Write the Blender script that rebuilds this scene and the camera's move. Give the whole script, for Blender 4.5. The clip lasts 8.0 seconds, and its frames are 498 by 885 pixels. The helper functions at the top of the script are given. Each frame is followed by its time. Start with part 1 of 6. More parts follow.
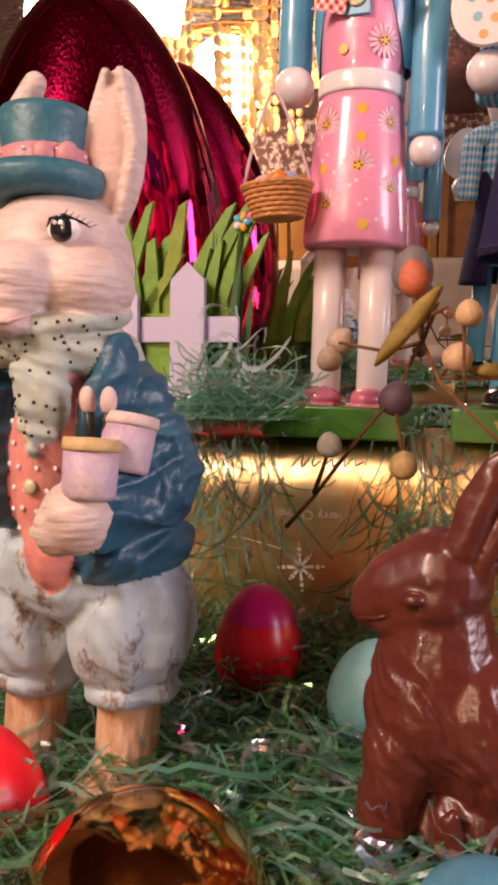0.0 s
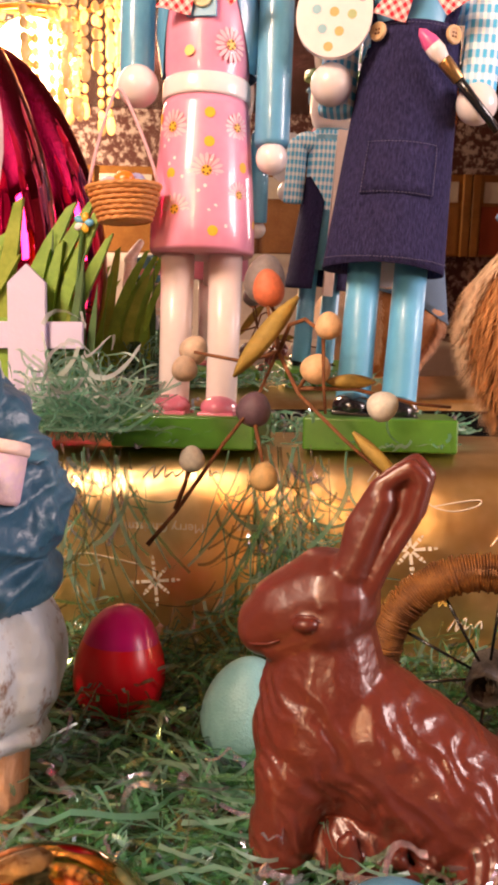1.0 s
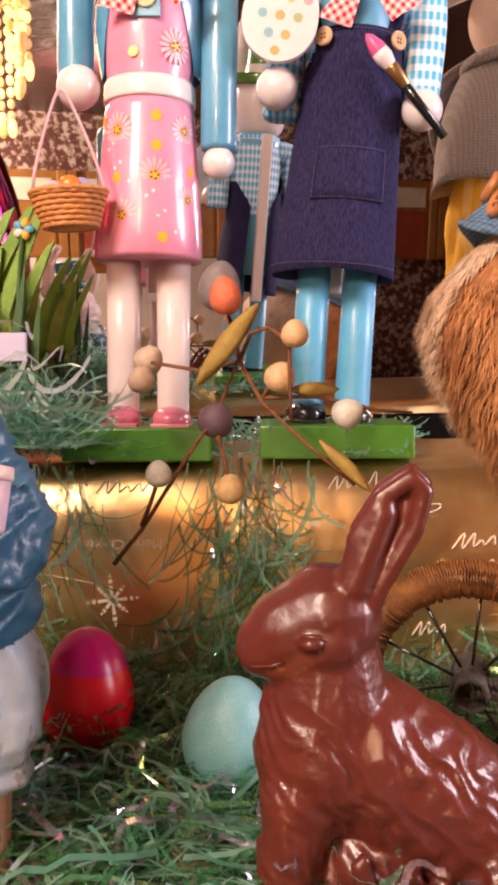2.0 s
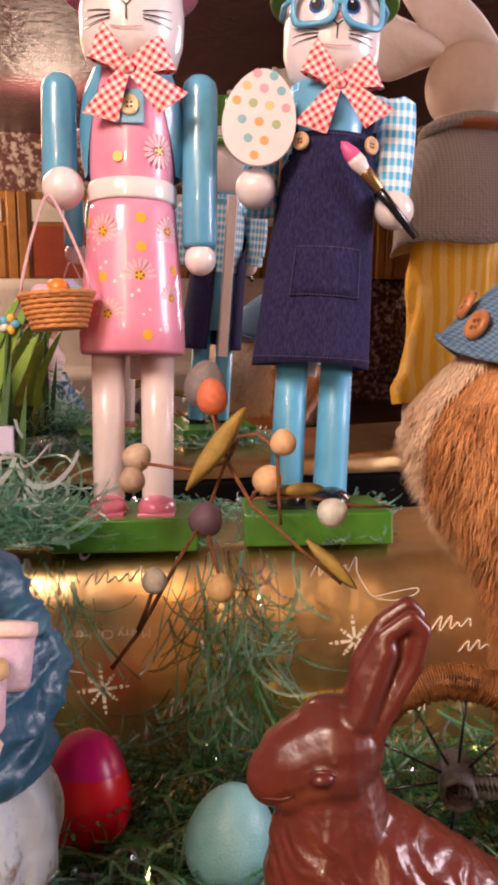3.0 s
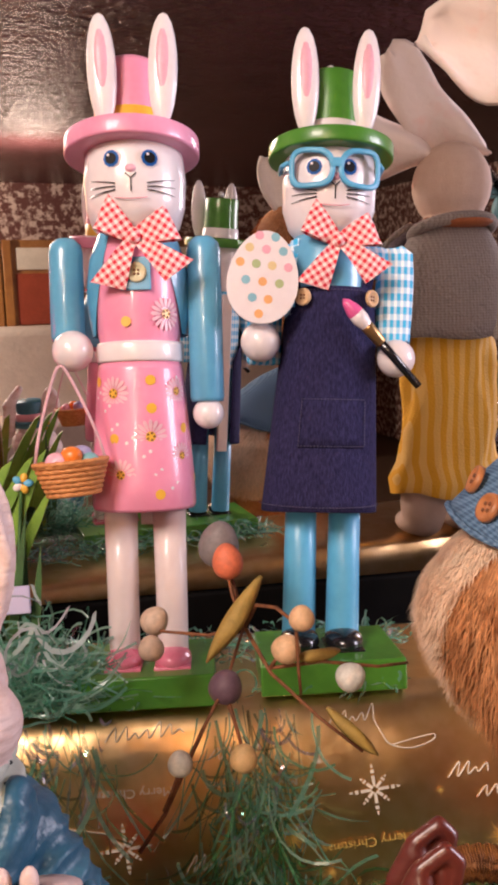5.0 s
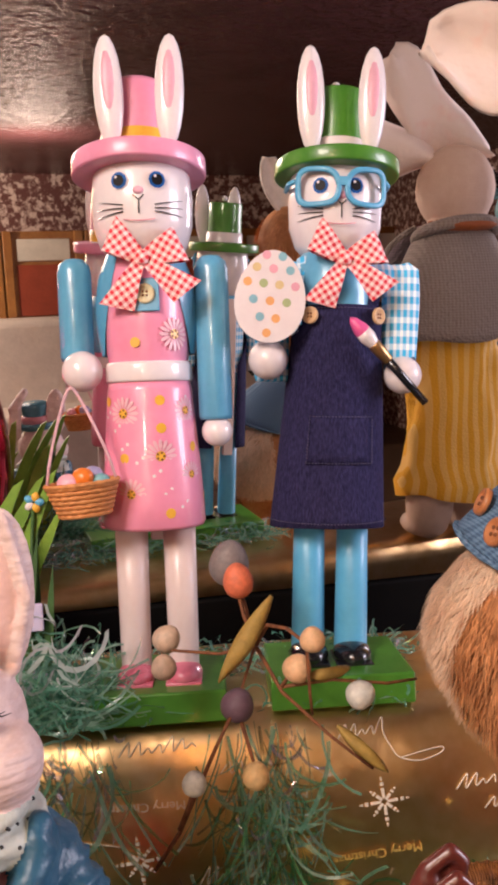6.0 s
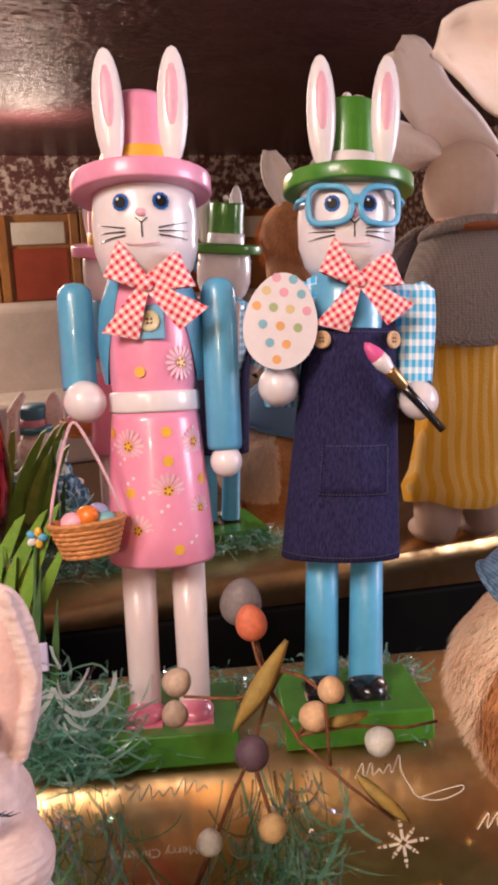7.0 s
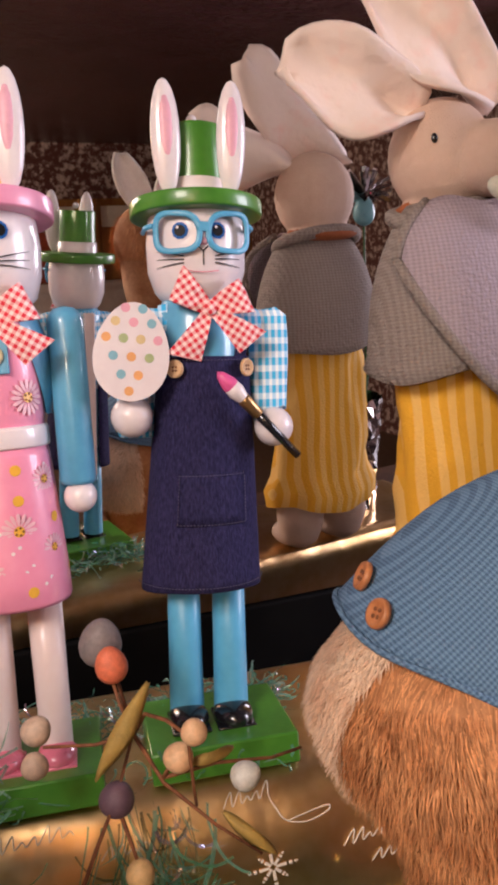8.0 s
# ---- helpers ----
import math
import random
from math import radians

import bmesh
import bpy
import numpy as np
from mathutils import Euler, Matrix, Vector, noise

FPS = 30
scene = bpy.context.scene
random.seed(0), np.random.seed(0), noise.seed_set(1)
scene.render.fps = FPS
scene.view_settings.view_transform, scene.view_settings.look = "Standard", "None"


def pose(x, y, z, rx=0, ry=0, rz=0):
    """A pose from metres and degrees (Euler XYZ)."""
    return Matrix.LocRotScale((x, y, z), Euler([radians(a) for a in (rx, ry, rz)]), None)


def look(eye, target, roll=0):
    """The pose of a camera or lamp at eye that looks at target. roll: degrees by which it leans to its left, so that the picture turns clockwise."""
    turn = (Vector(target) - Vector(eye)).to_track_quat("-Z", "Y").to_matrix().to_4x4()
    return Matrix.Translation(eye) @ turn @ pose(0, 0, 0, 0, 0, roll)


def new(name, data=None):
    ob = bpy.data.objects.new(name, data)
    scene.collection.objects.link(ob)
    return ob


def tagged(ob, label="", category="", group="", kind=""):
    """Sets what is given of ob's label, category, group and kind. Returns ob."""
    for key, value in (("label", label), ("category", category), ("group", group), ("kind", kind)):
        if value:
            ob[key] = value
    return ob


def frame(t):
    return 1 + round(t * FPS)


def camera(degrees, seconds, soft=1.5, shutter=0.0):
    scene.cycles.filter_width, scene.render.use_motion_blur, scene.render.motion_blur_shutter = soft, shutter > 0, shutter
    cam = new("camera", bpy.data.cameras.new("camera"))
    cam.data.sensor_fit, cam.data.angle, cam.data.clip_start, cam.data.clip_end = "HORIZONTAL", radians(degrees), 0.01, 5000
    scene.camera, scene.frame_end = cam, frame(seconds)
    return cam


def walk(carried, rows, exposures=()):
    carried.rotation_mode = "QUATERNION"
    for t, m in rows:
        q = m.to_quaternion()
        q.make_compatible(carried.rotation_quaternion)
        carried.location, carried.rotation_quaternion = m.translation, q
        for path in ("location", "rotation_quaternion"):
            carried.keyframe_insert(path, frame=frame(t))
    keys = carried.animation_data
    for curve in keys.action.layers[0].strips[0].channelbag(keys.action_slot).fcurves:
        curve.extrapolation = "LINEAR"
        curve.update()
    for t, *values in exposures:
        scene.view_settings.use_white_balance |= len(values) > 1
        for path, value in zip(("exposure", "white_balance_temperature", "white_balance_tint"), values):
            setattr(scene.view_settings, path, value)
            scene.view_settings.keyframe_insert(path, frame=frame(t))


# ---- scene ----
cam = camera(32.5, 8.0, soft=3.5)
PATH = [
    (0, (0.01, -0.083, 0.165), (-0.702, 1.78, 0.02), 0.8),
    (0.5, (0.001, -0.075, 0.166), (-0.473, 1.86, -0.004), 0.5),
    (1, (-0.02, -0.077, 0.175), (-0.303, 1.896, 0.018), 0.6),
    (1.5, (-0.037, -0.067, 0.172), (-0.198, 1.921, 0.025), -0.3),
    (1.7, (-0.043, -0.065, 0.172), (-0.163, 1.926, 0.026), -0.4),
    (2.8, (-0.072, -0.083, 0.221), (-0.033, 1.91, 0.061), -1.3),
    (3, (-0.073, -0.083, 0.229), (-0.021, 1.913, 0.106), -1.2),
    (3.5, (-0.081, -0.083, 0.247), (0.001, 1.915, 0.194), -2.0),
    (4, (-0.091, -0.085, 0.261), (0.002, 1.912, 0.21), -2.7),
    (4.5, (-0.085, -0.086, 0.292), (-0.001, 1.912, 0.238), -2.9),
    (6, (-0.089, -0.093, 0.332), (-0.012, 1.904, 0.241), -3.5),
    (6.5, (-0.092, -0.075, 0.353), (-0.042, 1.921, 0.236), -3.7),
    (7, (-0.094, -0.068, 0.365), (-0.015, 1.926, 0.223), -4.1),
    (7.5, (-0.091, -0.064, 0.38), (0.065, 1.923, 0.212), -5.1),
    (8, (-0.083, -0.059, 0.391), (0.298, 1.894, 0.194), -5.4),
]
EXPOSURES = [(0, -0.03, 6950, 12), (0.5, 0.27, 7600, 10), (1.0, 0.5, 8000, 13), (1.5, 0.57, 7350, 12), (3.0, 0.19, 6800, 11), (4.5, 0.06, 6350, 9), (6.0, 0.0, 6300, 8), (7.5, -0.12, 6150, 7), (8.0, -0.18, 6100, 6)]
walk(cam, [(t, look(eye, target, roll)) for t, eye, target, roll in PATH], EXPOSURES)

# ---- world and lights ----
world = bpy.data.worlds.new("world")
scene.world = world
world.use_nodes = True
world.node_tree.nodes["Background"].inputs[0].default_value = (0.6, 0.7, 1.0, 1)
world.node_tree.nodes["Background"].inputs[1].default_value = 0.08


def lamp(name, kind, m, energy, color, size=0.1, size_y=None):
    data = bpy.data.lights.new(name, kind)
    data.energy, data.color = energy, color
    if kind == "AREA":
        data.size = size
        if size_y:
            data.shape, data.size_y = "RECTANGLE", size_y
    else:
        data.shadow_soft_size = size
    ob = new(name, data)
    ob.matrix_world = m
    return ob


# Cool area lamp added out of view on the right; no window stands there.
lamp("right_fill_light", "AREA", look((2.1, 0.05, 0.65), (0.0, 0.35, 0.12)), 39, (1.0, 0.87, 1.0), 0.8, 0.8)
# Unseen key lamp added at upper left to light the figures, without a fixture.
lamp("left_key_light", "AREA", look((-0.68, -0.62, 1.0), (-0.1, 0.4, 0.2)), 20, (1.0, 0.8, 0.71), 0.4, 0.4)
lamp("chandelier_light", "POINT", pose(-0.47, -1.2, 0.8), 22, (1.0, 0.66, 0.38), 0.12)
# Added fill kept out of the mirror's view, brightens far wall and cupboards.
lamp("far_wall_fill_light", "POINT", pose(-1.05, -3.7, 0.85), 105, (1.0, 0.76, 0.56), 0.08)
# Added upward area lamp, back to the mirror, only makes the ceiling's bright streak.
lamp("ceiling_streak_light", "AREA", look((0.2, -2.9, 0.9), (0.2, -2.899, 1.15)), 11, (1.0, 0.74, 0.6), 0.28, 0.28)

# ---- materials ----
MATS = {}


def mat(name, color, rough=0.5, metal=0.0, color2=None, scale=60.0, bump=0.0, bump_scale=None, coat=0.0, emit=0.0,
        trans=0.0, sheen=0.0, sss=0.0, island=0.0, detail=4.0, spec=0.5, stretch=None, contrast=(0.36, 0.64), grain=None):
    """Principled surface: two colours mixed by noise at two scales, fine bump."""
    if name in MATS:
        return MATS[name]
    m = bpy.data.materials.new(name)
    m.use_nodes = True
    nt = m.node_tree
    b = nt.nodes["Principled BSDF"]
    co = nt.nodes.new("ShaderNodeTexCoord")
    n1 = nt.nodes.new("ShaderNodeTexNoise")
    n1.inputs["Scale"].default_value = scale
    n1.inputs["Detail"].default_value = detail
    n2 = nt.nodes.new("ShaderNodeTexNoise")
    n2.inputs["Scale"].default_value = scale * 6.3
    where = co.outputs["Object"]
    if grain:
        gm = nt.nodes.new("ShaderNodeMapping")
        gm.inputs["Scale"].default_value = grain
        nt.links.new(where, gm.inputs["Vector"])
        where = gm.outputs["Vector"]
    nt.links.new(where, n1.inputs["Vector"])
    nt.links.new(where, n2.inputs["Vector"])
    c2 = color2 or tuple(v * 0.86 for v in color)
    mix = nt.nodes.new("ShaderNodeMix")
    mix.data_type = "RGBA"
    mix.inputs["A"].default_value, mix.inputs["B"].default_value = (*color, 1), (*c2, 1)
    ramp = nt.nodes.new("ShaderNodeMapRange")
    ramp.inputs["From Min"].default_value, ramp.inputs["From Max"].default_value = contrast
    add = nt.nodes.new("ShaderNodeMath")
    add.operation = "MULTIPLY_ADD"
    add.inputs[1].default_value = 0.3
    nt.links.new(n2.outputs["Fac"], add.inputs[0])
    sub = nt.nodes.new("ShaderNodeMath")
    sub.operation = "MULTIPLY_ADD"
    sub.inputs[1].default_value, sub.inputs[2].default_value = 0.7, 0.0
    nt.links.new(n1.outputs["Fac"], sub.inputs[0])
    nt.links.new(sub.outputs[0], add.inputs[2])
    nt.links.new(add.outputs[0], ramp.inputs["Value"])
    nt.links.new(ramp.outputs["Result"], mix.inputs["Factor"])
    out = mix.outputs["Result"]
    if island:
        geo = nt.nodes.new("ShaderNodeNewGeometry")
        hsv = nt.nodes.new("ShaderNodeHueSaturation")
        mr = nt.nodes.new("ShaderNodeMapRange")
        mr.inputs["To Min"].default_value, mr.inputs["To Max"].default_value = 1 - island, 1 + island
        nt.links.new(geo.outputs["Random Per Island"], mr.inputs["Value"])
        nt.links.new(mr.outputs["Result"], hsv.inputs["Value"])
        nt.links.new(out, hsv.inputs["Color"])
        out = hsv.outputs["Color"]
    nt.links.new(out, b.inputs["Base Color"])
    rr = nt.nodes.new("ShaderNodeMapRange")
    rr.inputs["To Min"].default_value, rr.inputs["To Max"].default_value = max(0.02, rough * 0.8), min(1, rough * 1.2)
    nt.links.new(n1.outputs["Fac"], rr.inputs["Value"])
    nt.links.new(rr.outputs["Result"], b.inputs["Roughness"])
    b.inputs["Metallic"].default_value = metal
    b.inputs["Coat Weight"].default_value = coat
    b.inputs["Coat Roughness"].default_value = 0.08
    b.inputs["Transmission Weight"].default_value = trans
    b.inputs["Sheen Weight"].default_value = sheen
    b.inputs["Specular IOR Level"].default_value = spec
    if sss:
        b.inputs["Subsurface Weight"].default_value = sss
        b.inputs["Subsurface Scale"].default_value = 0.004
    if emit:
        b.inputs["Emission Color"].default_value = (*color, 1)
        b.inputs["Emission Strength"].default_value = emit
    if bump:
        bp = nt.nodes.new("ShaderNodeBump")
        bp.inputs["Strength"].default_value = 1.0
        bp.inputs["Distance"].default_value = bump
        n3 = nt.nodes.new("ShaderNodeTexNoise")
        n3.inputs["Scale"].default_value = bump_scale or scale * 4
        n3.inputs["Detail"].default_value = 3 if not stretch else 0.6
        if stretch:
            mp = nt.nodes.new("ShaderNodeMapping")
            mp.inputs["Scale"].default_value = stretch
            nt.links.new(co.outputs["Object"], mp.inputs["Vector"])
            nt.links.new(mp.outputs["Vector"], n3.inputs["Vector"])
        else:
            nt.links.new(co.outputs["Object"], n3.inputs["Vector"])
        nt.links.new(n3.outputs["Fac"], bp.inputs["Height"])
        nt.links.new(bp.outputs["Normal"], b.inputs["Normal"])
    MATS[name] = m
    return m


def stripes(name, base, line, fx, fz, rough=0.8, angle=0.0, both=True, duty=0.5, rotx=0.0, bump=0.0003, weave=900.0):
    """Woven cloth with bands of a second colour in one or both directions (cycles per metre)."""
    if name in MATS:
        return MATS[name]
    m = bpy.data.materials.new(name)
    m.use_nodes = True
    nt = m.node_tree
    b = nt.nodes["Principled BSDF"]
    co = nt.nodes.new("ShaderNodeTexCoord")
    mp = nt.nodes.new("ShaderNodeMapping")
    mp.inputs["Rotation"].default_value = (rotx, angle, 0)
    nt.links.new(co.outputs["Object"], mp.inputs["Vector"])
    sp = nt.nodes.new("ShaderNodeSeparateXYZ")
    nt.links.new(mp.outputs["Vector"], sp.inputs[0])
    fac = None
    for axis, f in (("X", fx), ("Z", fz)):
        if not f:
            continue
        mu = nt.nodes.new("ShaderNodeMath")
        mu.operation = "MULTIPLY"
        mu.inputs[1].default_value = f
        nt.links.new(sp.outputs[axis], mu.inputs[0])
        fr = nt.nodes.new("ShaderNodeMath")
        fr.operation = "FRACT"
        nt.links.new(mu.outputs[0], fr.inputs[0])
        gt = nt.nodes.new("ShaderNodeMapRange")
        gt.inputs["From Min"].default_value, gt.inputs["From Max"].default_value = duty - 0.04, duty + 0.04
        gt.inputs["To Max"].default_value = 0.5 if (fx and fz) else 1.0
        nt.links.new(fr.outputs[0], gt.inputs["Value"])
        if fac is None:
            fac = gt.outputs["Result"]
        else:
            ad = nt.nodes.new("ShaderNodeMath")
            nt.links.new(fac, ad.inputs[0])
            nt.links.new(gt.outputs["Result"], ad.inputs[1])
            fac = ad.outputs[0]
    mix = nt.nodes.new("ShaderNodeMix")
    mix.data_type = "RGBA"
    mix.inputs["A"].default_value, mix.inputs["B"].default_value = (*base, 1), (*line, 1)
    nt.links.new(fac, mix.inputs["Factor"])
    no = nt.nodes.new("ShaderNodeTexNoise")
    no.inputs["Scale"].default_value = weave
    nt.links.new(co.outputs["Object"], no.inputs["Vector"])
    hs = nt.nodes.new("ShaderNodeHueSaturation")
    hs.inputs["Value"].default_value = 1.15
    nt.links.new(mix.outputs["Result"], hs.inputs["Color"])
    nt.links.new(hs.outputs["Color"], b.inputs["Base Color"])
    bp = nt.nodes.new("ShaderNodeBump")
    bp.inputs["Distance"].default_value = bump
    nt.links.new(no.outputs["Fac"], bp.inputs["Height"])
    nt.links.new(bp.outputs["Normal"], b.inputs["Normal"])
    b.inputs["Roughness"].default_value = rough
    MATS[name] = m
    return m


PINK = mat("pink_lacquer", (0.85, 0.33, 0.48), 0.33, color2=(0.81, 0.28, 0.43), coat=0.4, scale=30)
BLUE = mat("blue_lacquer", (0.13, 0.41, 0.62), 0.34, color2=(0.1, 0.34, 0.55), coat=0.4, scale=30)
WHITE = mat("white_lacquer", (0.82, 0.76, 0.77), 0.3, color2=(0.76, 0.68, 0.7), coat=0.4, scale=30)
CREAM = mat("cream_lacquer", (0.82, 0.7, 0.69), 0.38, color2=(0.78, 0.64, 0.62), coat=0.3, scale=30)
GREEN = mat("green_lacquer", (0.08, 0.26, 0.028), 0.34, color2=(0.055, 0.2, 0.02), coat=0.3, scale=30)
YELLOW = mat("yellow_paint", (0.9, 0.5, 0.06), 0.35)
BLACK = mat("black_lacquer", (0.012, 0.012, 0.015), 0.2, coat=0.5)
PALEPINK = mat("pale_pink_paint", (0.85, 0.45, 0.55), 0.4)
SHOE = mat("shoe_pink_lacquer", (0.8, 0.21, 0.31), 0.28, coat=0.4)
IRIS = mat("iris_blue_paint", (0.02, 0.12, 0.42), 0.55, spec=0.2)
PUPIL = mat("pupil_black_paint", (0.008, 0.008, 0.01), 0.5, spec=0.2)
PETAL = mat("petal_white_paint", (0.88, 0.8, 0.8), 0.4)
DAISY = mat("petal_blush_paint", (0.86, 0.53, 0.6), 0.4)
ORANGE = mat("orange_paint", (0.85, 0.22, 0.03), 0.3)
DENIM = mat("navy_denim", (0.04, 0.036, 0.105), 0.92, color2=(0.008, 0.007, 0.027), spec=0.1, scale=1.0, grain=(900, 900, 260), bump=0.0006, bump_scale=1.0, stretch=(1500, 1500, 700), contrast=(0.34, 0.72))
GING_A = stripes("red_gingham_a", (0.86, 0.68, 0.66), (0.62, 0.016, 0.04), 225, 225, 0.8, angle=0.6)
GING_B = stripes("red_gingham_b", (0.86, 0.68, 0.66), (0.62, 0.016, 0.04), 225, 225, 0.8, angle=-0.6)
BLUECHECK = stripes("blue_check_cotton", (0.82, 0.86, 0.9), (0.05, 0.42, 0.72), 225, 110, 0.8, duty=0.45)
GOLD = mat("gold_wrapping_paper", (0.88, 0.64, 0.34), 0.3, metal=0.95, color2=(0.72, 0.45, 0.18), scale=14, bump=0.0022, bump_scale=20)
SILVERPRINT = mat("pale_foil_print", (0.9, 0.8, 0.66), 0.4)
GOLDPRINT = mat("bright_gold_print", (0.95, 0.62, 0.16), 0.3, metal=0.2)
CHOCFUR = mat("milk_chocolate_fur", (0.122, 0.024, 0.016), 0.31, color2=(0.1, 0.019, 0.013), spec=0.5, coat=0.12, scale=25, bump=0.0012, bump_scale=110)
CHOC = mat("milk_chocolate", (0.122, 0.024, 0.016), 0.33, color2=(0.1, 0.019, 0.013), spec=0.5, coat=0.12, scale=25, bump=0.0008, bump_scale=90)
BASKET = mat("woven_basket_resin", (0.7, 0.3, 0.1), 0.6, color2=(0.52, 0.2, 0.06), scale=250, bump=0.0006, bump_scale=500)
MAGENTA = mat("magenta_chrome", (0.78, 0.012, 0.11), 0.04, metal=1.0, color2=(0.72, 0.011, 0.1), scale=8)
REDEGG = mat("red_egg_plastic", (0.92, 0.012, 0.02), 0.3, color2=(0.85, 0.01, 0.03), scale=18, sss=0.12)
AQUA = mat("aqua_glitter_egg", (0.2, 0.43, 0.47), 0.4, color2=(0.15, 0.36, 0.4), scale=120, bump=0.0004, bump_scale=900)
GOLDEGG = mat("gold_chrome", (0.75, 0.33, 0.08), 0.09, metal=1.0)
WOOD = mat("sideboard_wood", (0.07, 0.03, 0.014), 0.45, color2=(0.035, 0.015, 0.007), scale=18, bump=0.0006)
BLACKWOOD = mat("black_painted_wood", (0.005, 0.0045, 0.0045), 0.7, spec=0.08, scale=20)
TWIG = mat("brown_twig", (0.25, 0.09, 0.03), 0.7, color2=(0.13, 0.045, 0.02), scale=200, bump=0.0004)
LEAF = mat("dried_leaf", (0.42, 0.27, 0.06), 0.7, color2=(0.3, 0.2, 0.05), scale=120, bump=0.0005)


# ---- mesh helpers ----
class Shape:
    """Collects pieces of one mesh, each with its material."""

    def __init__(self):
        self.bm, self.mats = bmesh.new(), []

    def slot(self, m):
        if m not in self.mats:
            self.mats.append(m)
        return self.mats.index(m)

    def _faces(self, faces, m, smooth=True):
        i = self.slot(m)
        for f in faces:
            f.material_index, f.smooth = i, smooth

    def lathe(self, prof, m, at=None, seg=36, squash=1.0):
        at = at or Matrix()
        rings, faces = [], []
        for r, z in prof:
            if r < 1e-6:
                rings.append([self.bm.verts.new(at @ Vector((0, 0, z)))])
            else:
                rings.append([self.bm.verts.new(at @ Vector((r * math.cos(2 * math.pi * k / seg), squash * r * math.sin(2 * math.pi * k / seg), z))) for k in range(seg)])
        for a, b in zip(rings, rings[1:]):
            for k in range(seg):
                j = (k + 1) % seg
                if len(a) == 1 and len(b) == 1:
                    continue
                if len(a) == 1:
                    faces.append(self.bm.faces.new((a[0], b[j], b[k])))
                elif len(b) == 1:
                    faces.append(self.bm.faces.new((a[k], a[j], b[0])))
                else:
                    faces.append(self.bm.faces.new((a[k], a[j], b[j], b[k])))
        self._faces(faces, m)
        return self

    def ball(self, c, r, m, rot=(0, 0, 0), seg=24):
        rx, ry, rz = (r, r, r) if isinstance(r, (int, float)) else r
        at = Matrix.Translation(c) @ Euler([radians(a) for a in rot]).to_matrix().to_4x4() @ Matrix.Diagonal((rx, ry, rz, 1))
        n = max(6, seg // 2)
        return self.lathe([(math.sin(math.pi * k / n), -math.cos(math.pi * k / n)) if 0 < k < n else (0, -1 if k == 0 else 1) for k in range(n + 1)], m, at, seg)

    def egg(self, c, r, h, m, rot=(0, 0, 0), seg=32):
        at = Matrix.Translation(c) @ Euler([radians(a) for a in rot]).to_matrix().to_4x4()
        n, prof = 18, []
        for k in range(n + 1):
            a = math.pi * k / n
            z = -math.cos(a)
            prof.append((0 if k in (0, n) else r * math.sin(a) * (1 - 0.16 * z), h / 2 * z))
        return self.lathe(prof, m, at, seg)

    def tube(self, pts, rad, m, seg=8, closed=False):
        pts = [Vector(p) for p in pts]
        rad = rad if isinstance(rad, (list, tuple)) else [rad] * len(pts)
        rings, n = [], len(pts)
        up = Vector((0.13, 0.31, 0.94))
        for i, p in enumerate(pts):
            a, b = (pts[i - 1], pts[(i + 1) % n]) if closed else (pts[max(0, i - 1)], pts[min(n - 1, i + 1)])
            d = (b - a).normalized()
            u = d.cross(up)
            u = u.normalized() if u.length > 1e-4 else d.orthogonal().normalized()
            v = d.cross(u)
            rings.append([self.bm.verts.new(p + rad[i] * (math.cos(2 * math.pi * k / seg) * u + math.sin(2 * math.pi * k / seg) * v)) for k in range(seg)])
        faces = []
        for i in range(n if closed else n - 1):
            a, b = rings[i], rings[(i + 1) % n]
            for k in range(seg):
                j = (k + 1) % seg
                faces.append(self.bm.faces.new((a[k], a[j], b[j], b[k])))
        if not closed:
            faces.append(self.bm.faces.new(rings[0][::-1]))
            faces.append(self.bm.faces.new(rings[-1]))
        self._faces(faces, m)
        return self

    def box(self, size, m, at=None, bevel=0.0, seg=2):
        at = at or Matrix()
        r = bmesh.ops.create_cube(self.bm, size=1.0, matrix=at @ Matrix.Diagonal((*size, 1)))
        vs = r["verts"]
        faces = {f for v in vs for f in v.link_faces}
        self._faces(faces, m, False)
        if bevel:
            es = list({e for v in vs for e in v.link_edges})
            br = bmesh.ops.bevel(self.bm, geom=es, offset=bevel, segments=seg, profile=0.5, affect="EDGES", clamp_overlap=True)
            self._faces(br["faces"], m, True)
        return self

    def sheet(self, grid, m, thick=0.0, closed=False):
        """A skin through rows of points; thick adds a back face."""
        rows = [[self.bm.verts.new(p) for p in row] for row in grid]
        faces = []
        for a, b in zip(rows, rows[1:]):
            n = len(a)
            for k in range(n if closed else n - 1):
                j = (k + 1) % n
                faces.append(self.bm.faces.new((a[k], a[j], b[j], b[k])))
        self._faces(faces, m)
        if thick:
            bmesh.ops.recalc_face_normals(self.bm, faces=faces)
            ex = bmesh.ops.solidify(self.bm, geom=faces, thickness=thick)
            self._faces([g for g in ex["geom"] if isinstance(g, bmesh.types.BMFace)], m)
        return self

    def flat(self, outline, m, depth, at=None):
        """A plate: outline in x, z, given depth along y."""
        at = at or Matrix()
        f = [self.bm.verts.new(at @ Vector((x, -depth / 2, z))) for x, z in outline]
        b = [self.bm.verts.new(at @ Vector((x, depth / 2, z))) for x, z in outline]
        faces = [self.bm.faces.new(f), self.bm.faces.new(b[::-1])]
        n = len(f)
        side = [self.bm.faces.new((f[i], b[i], b[(i + 1) % n], f[(i + 1) % n])) for i in range(n)]
        self._faces(faces + side, m, False)
        return self

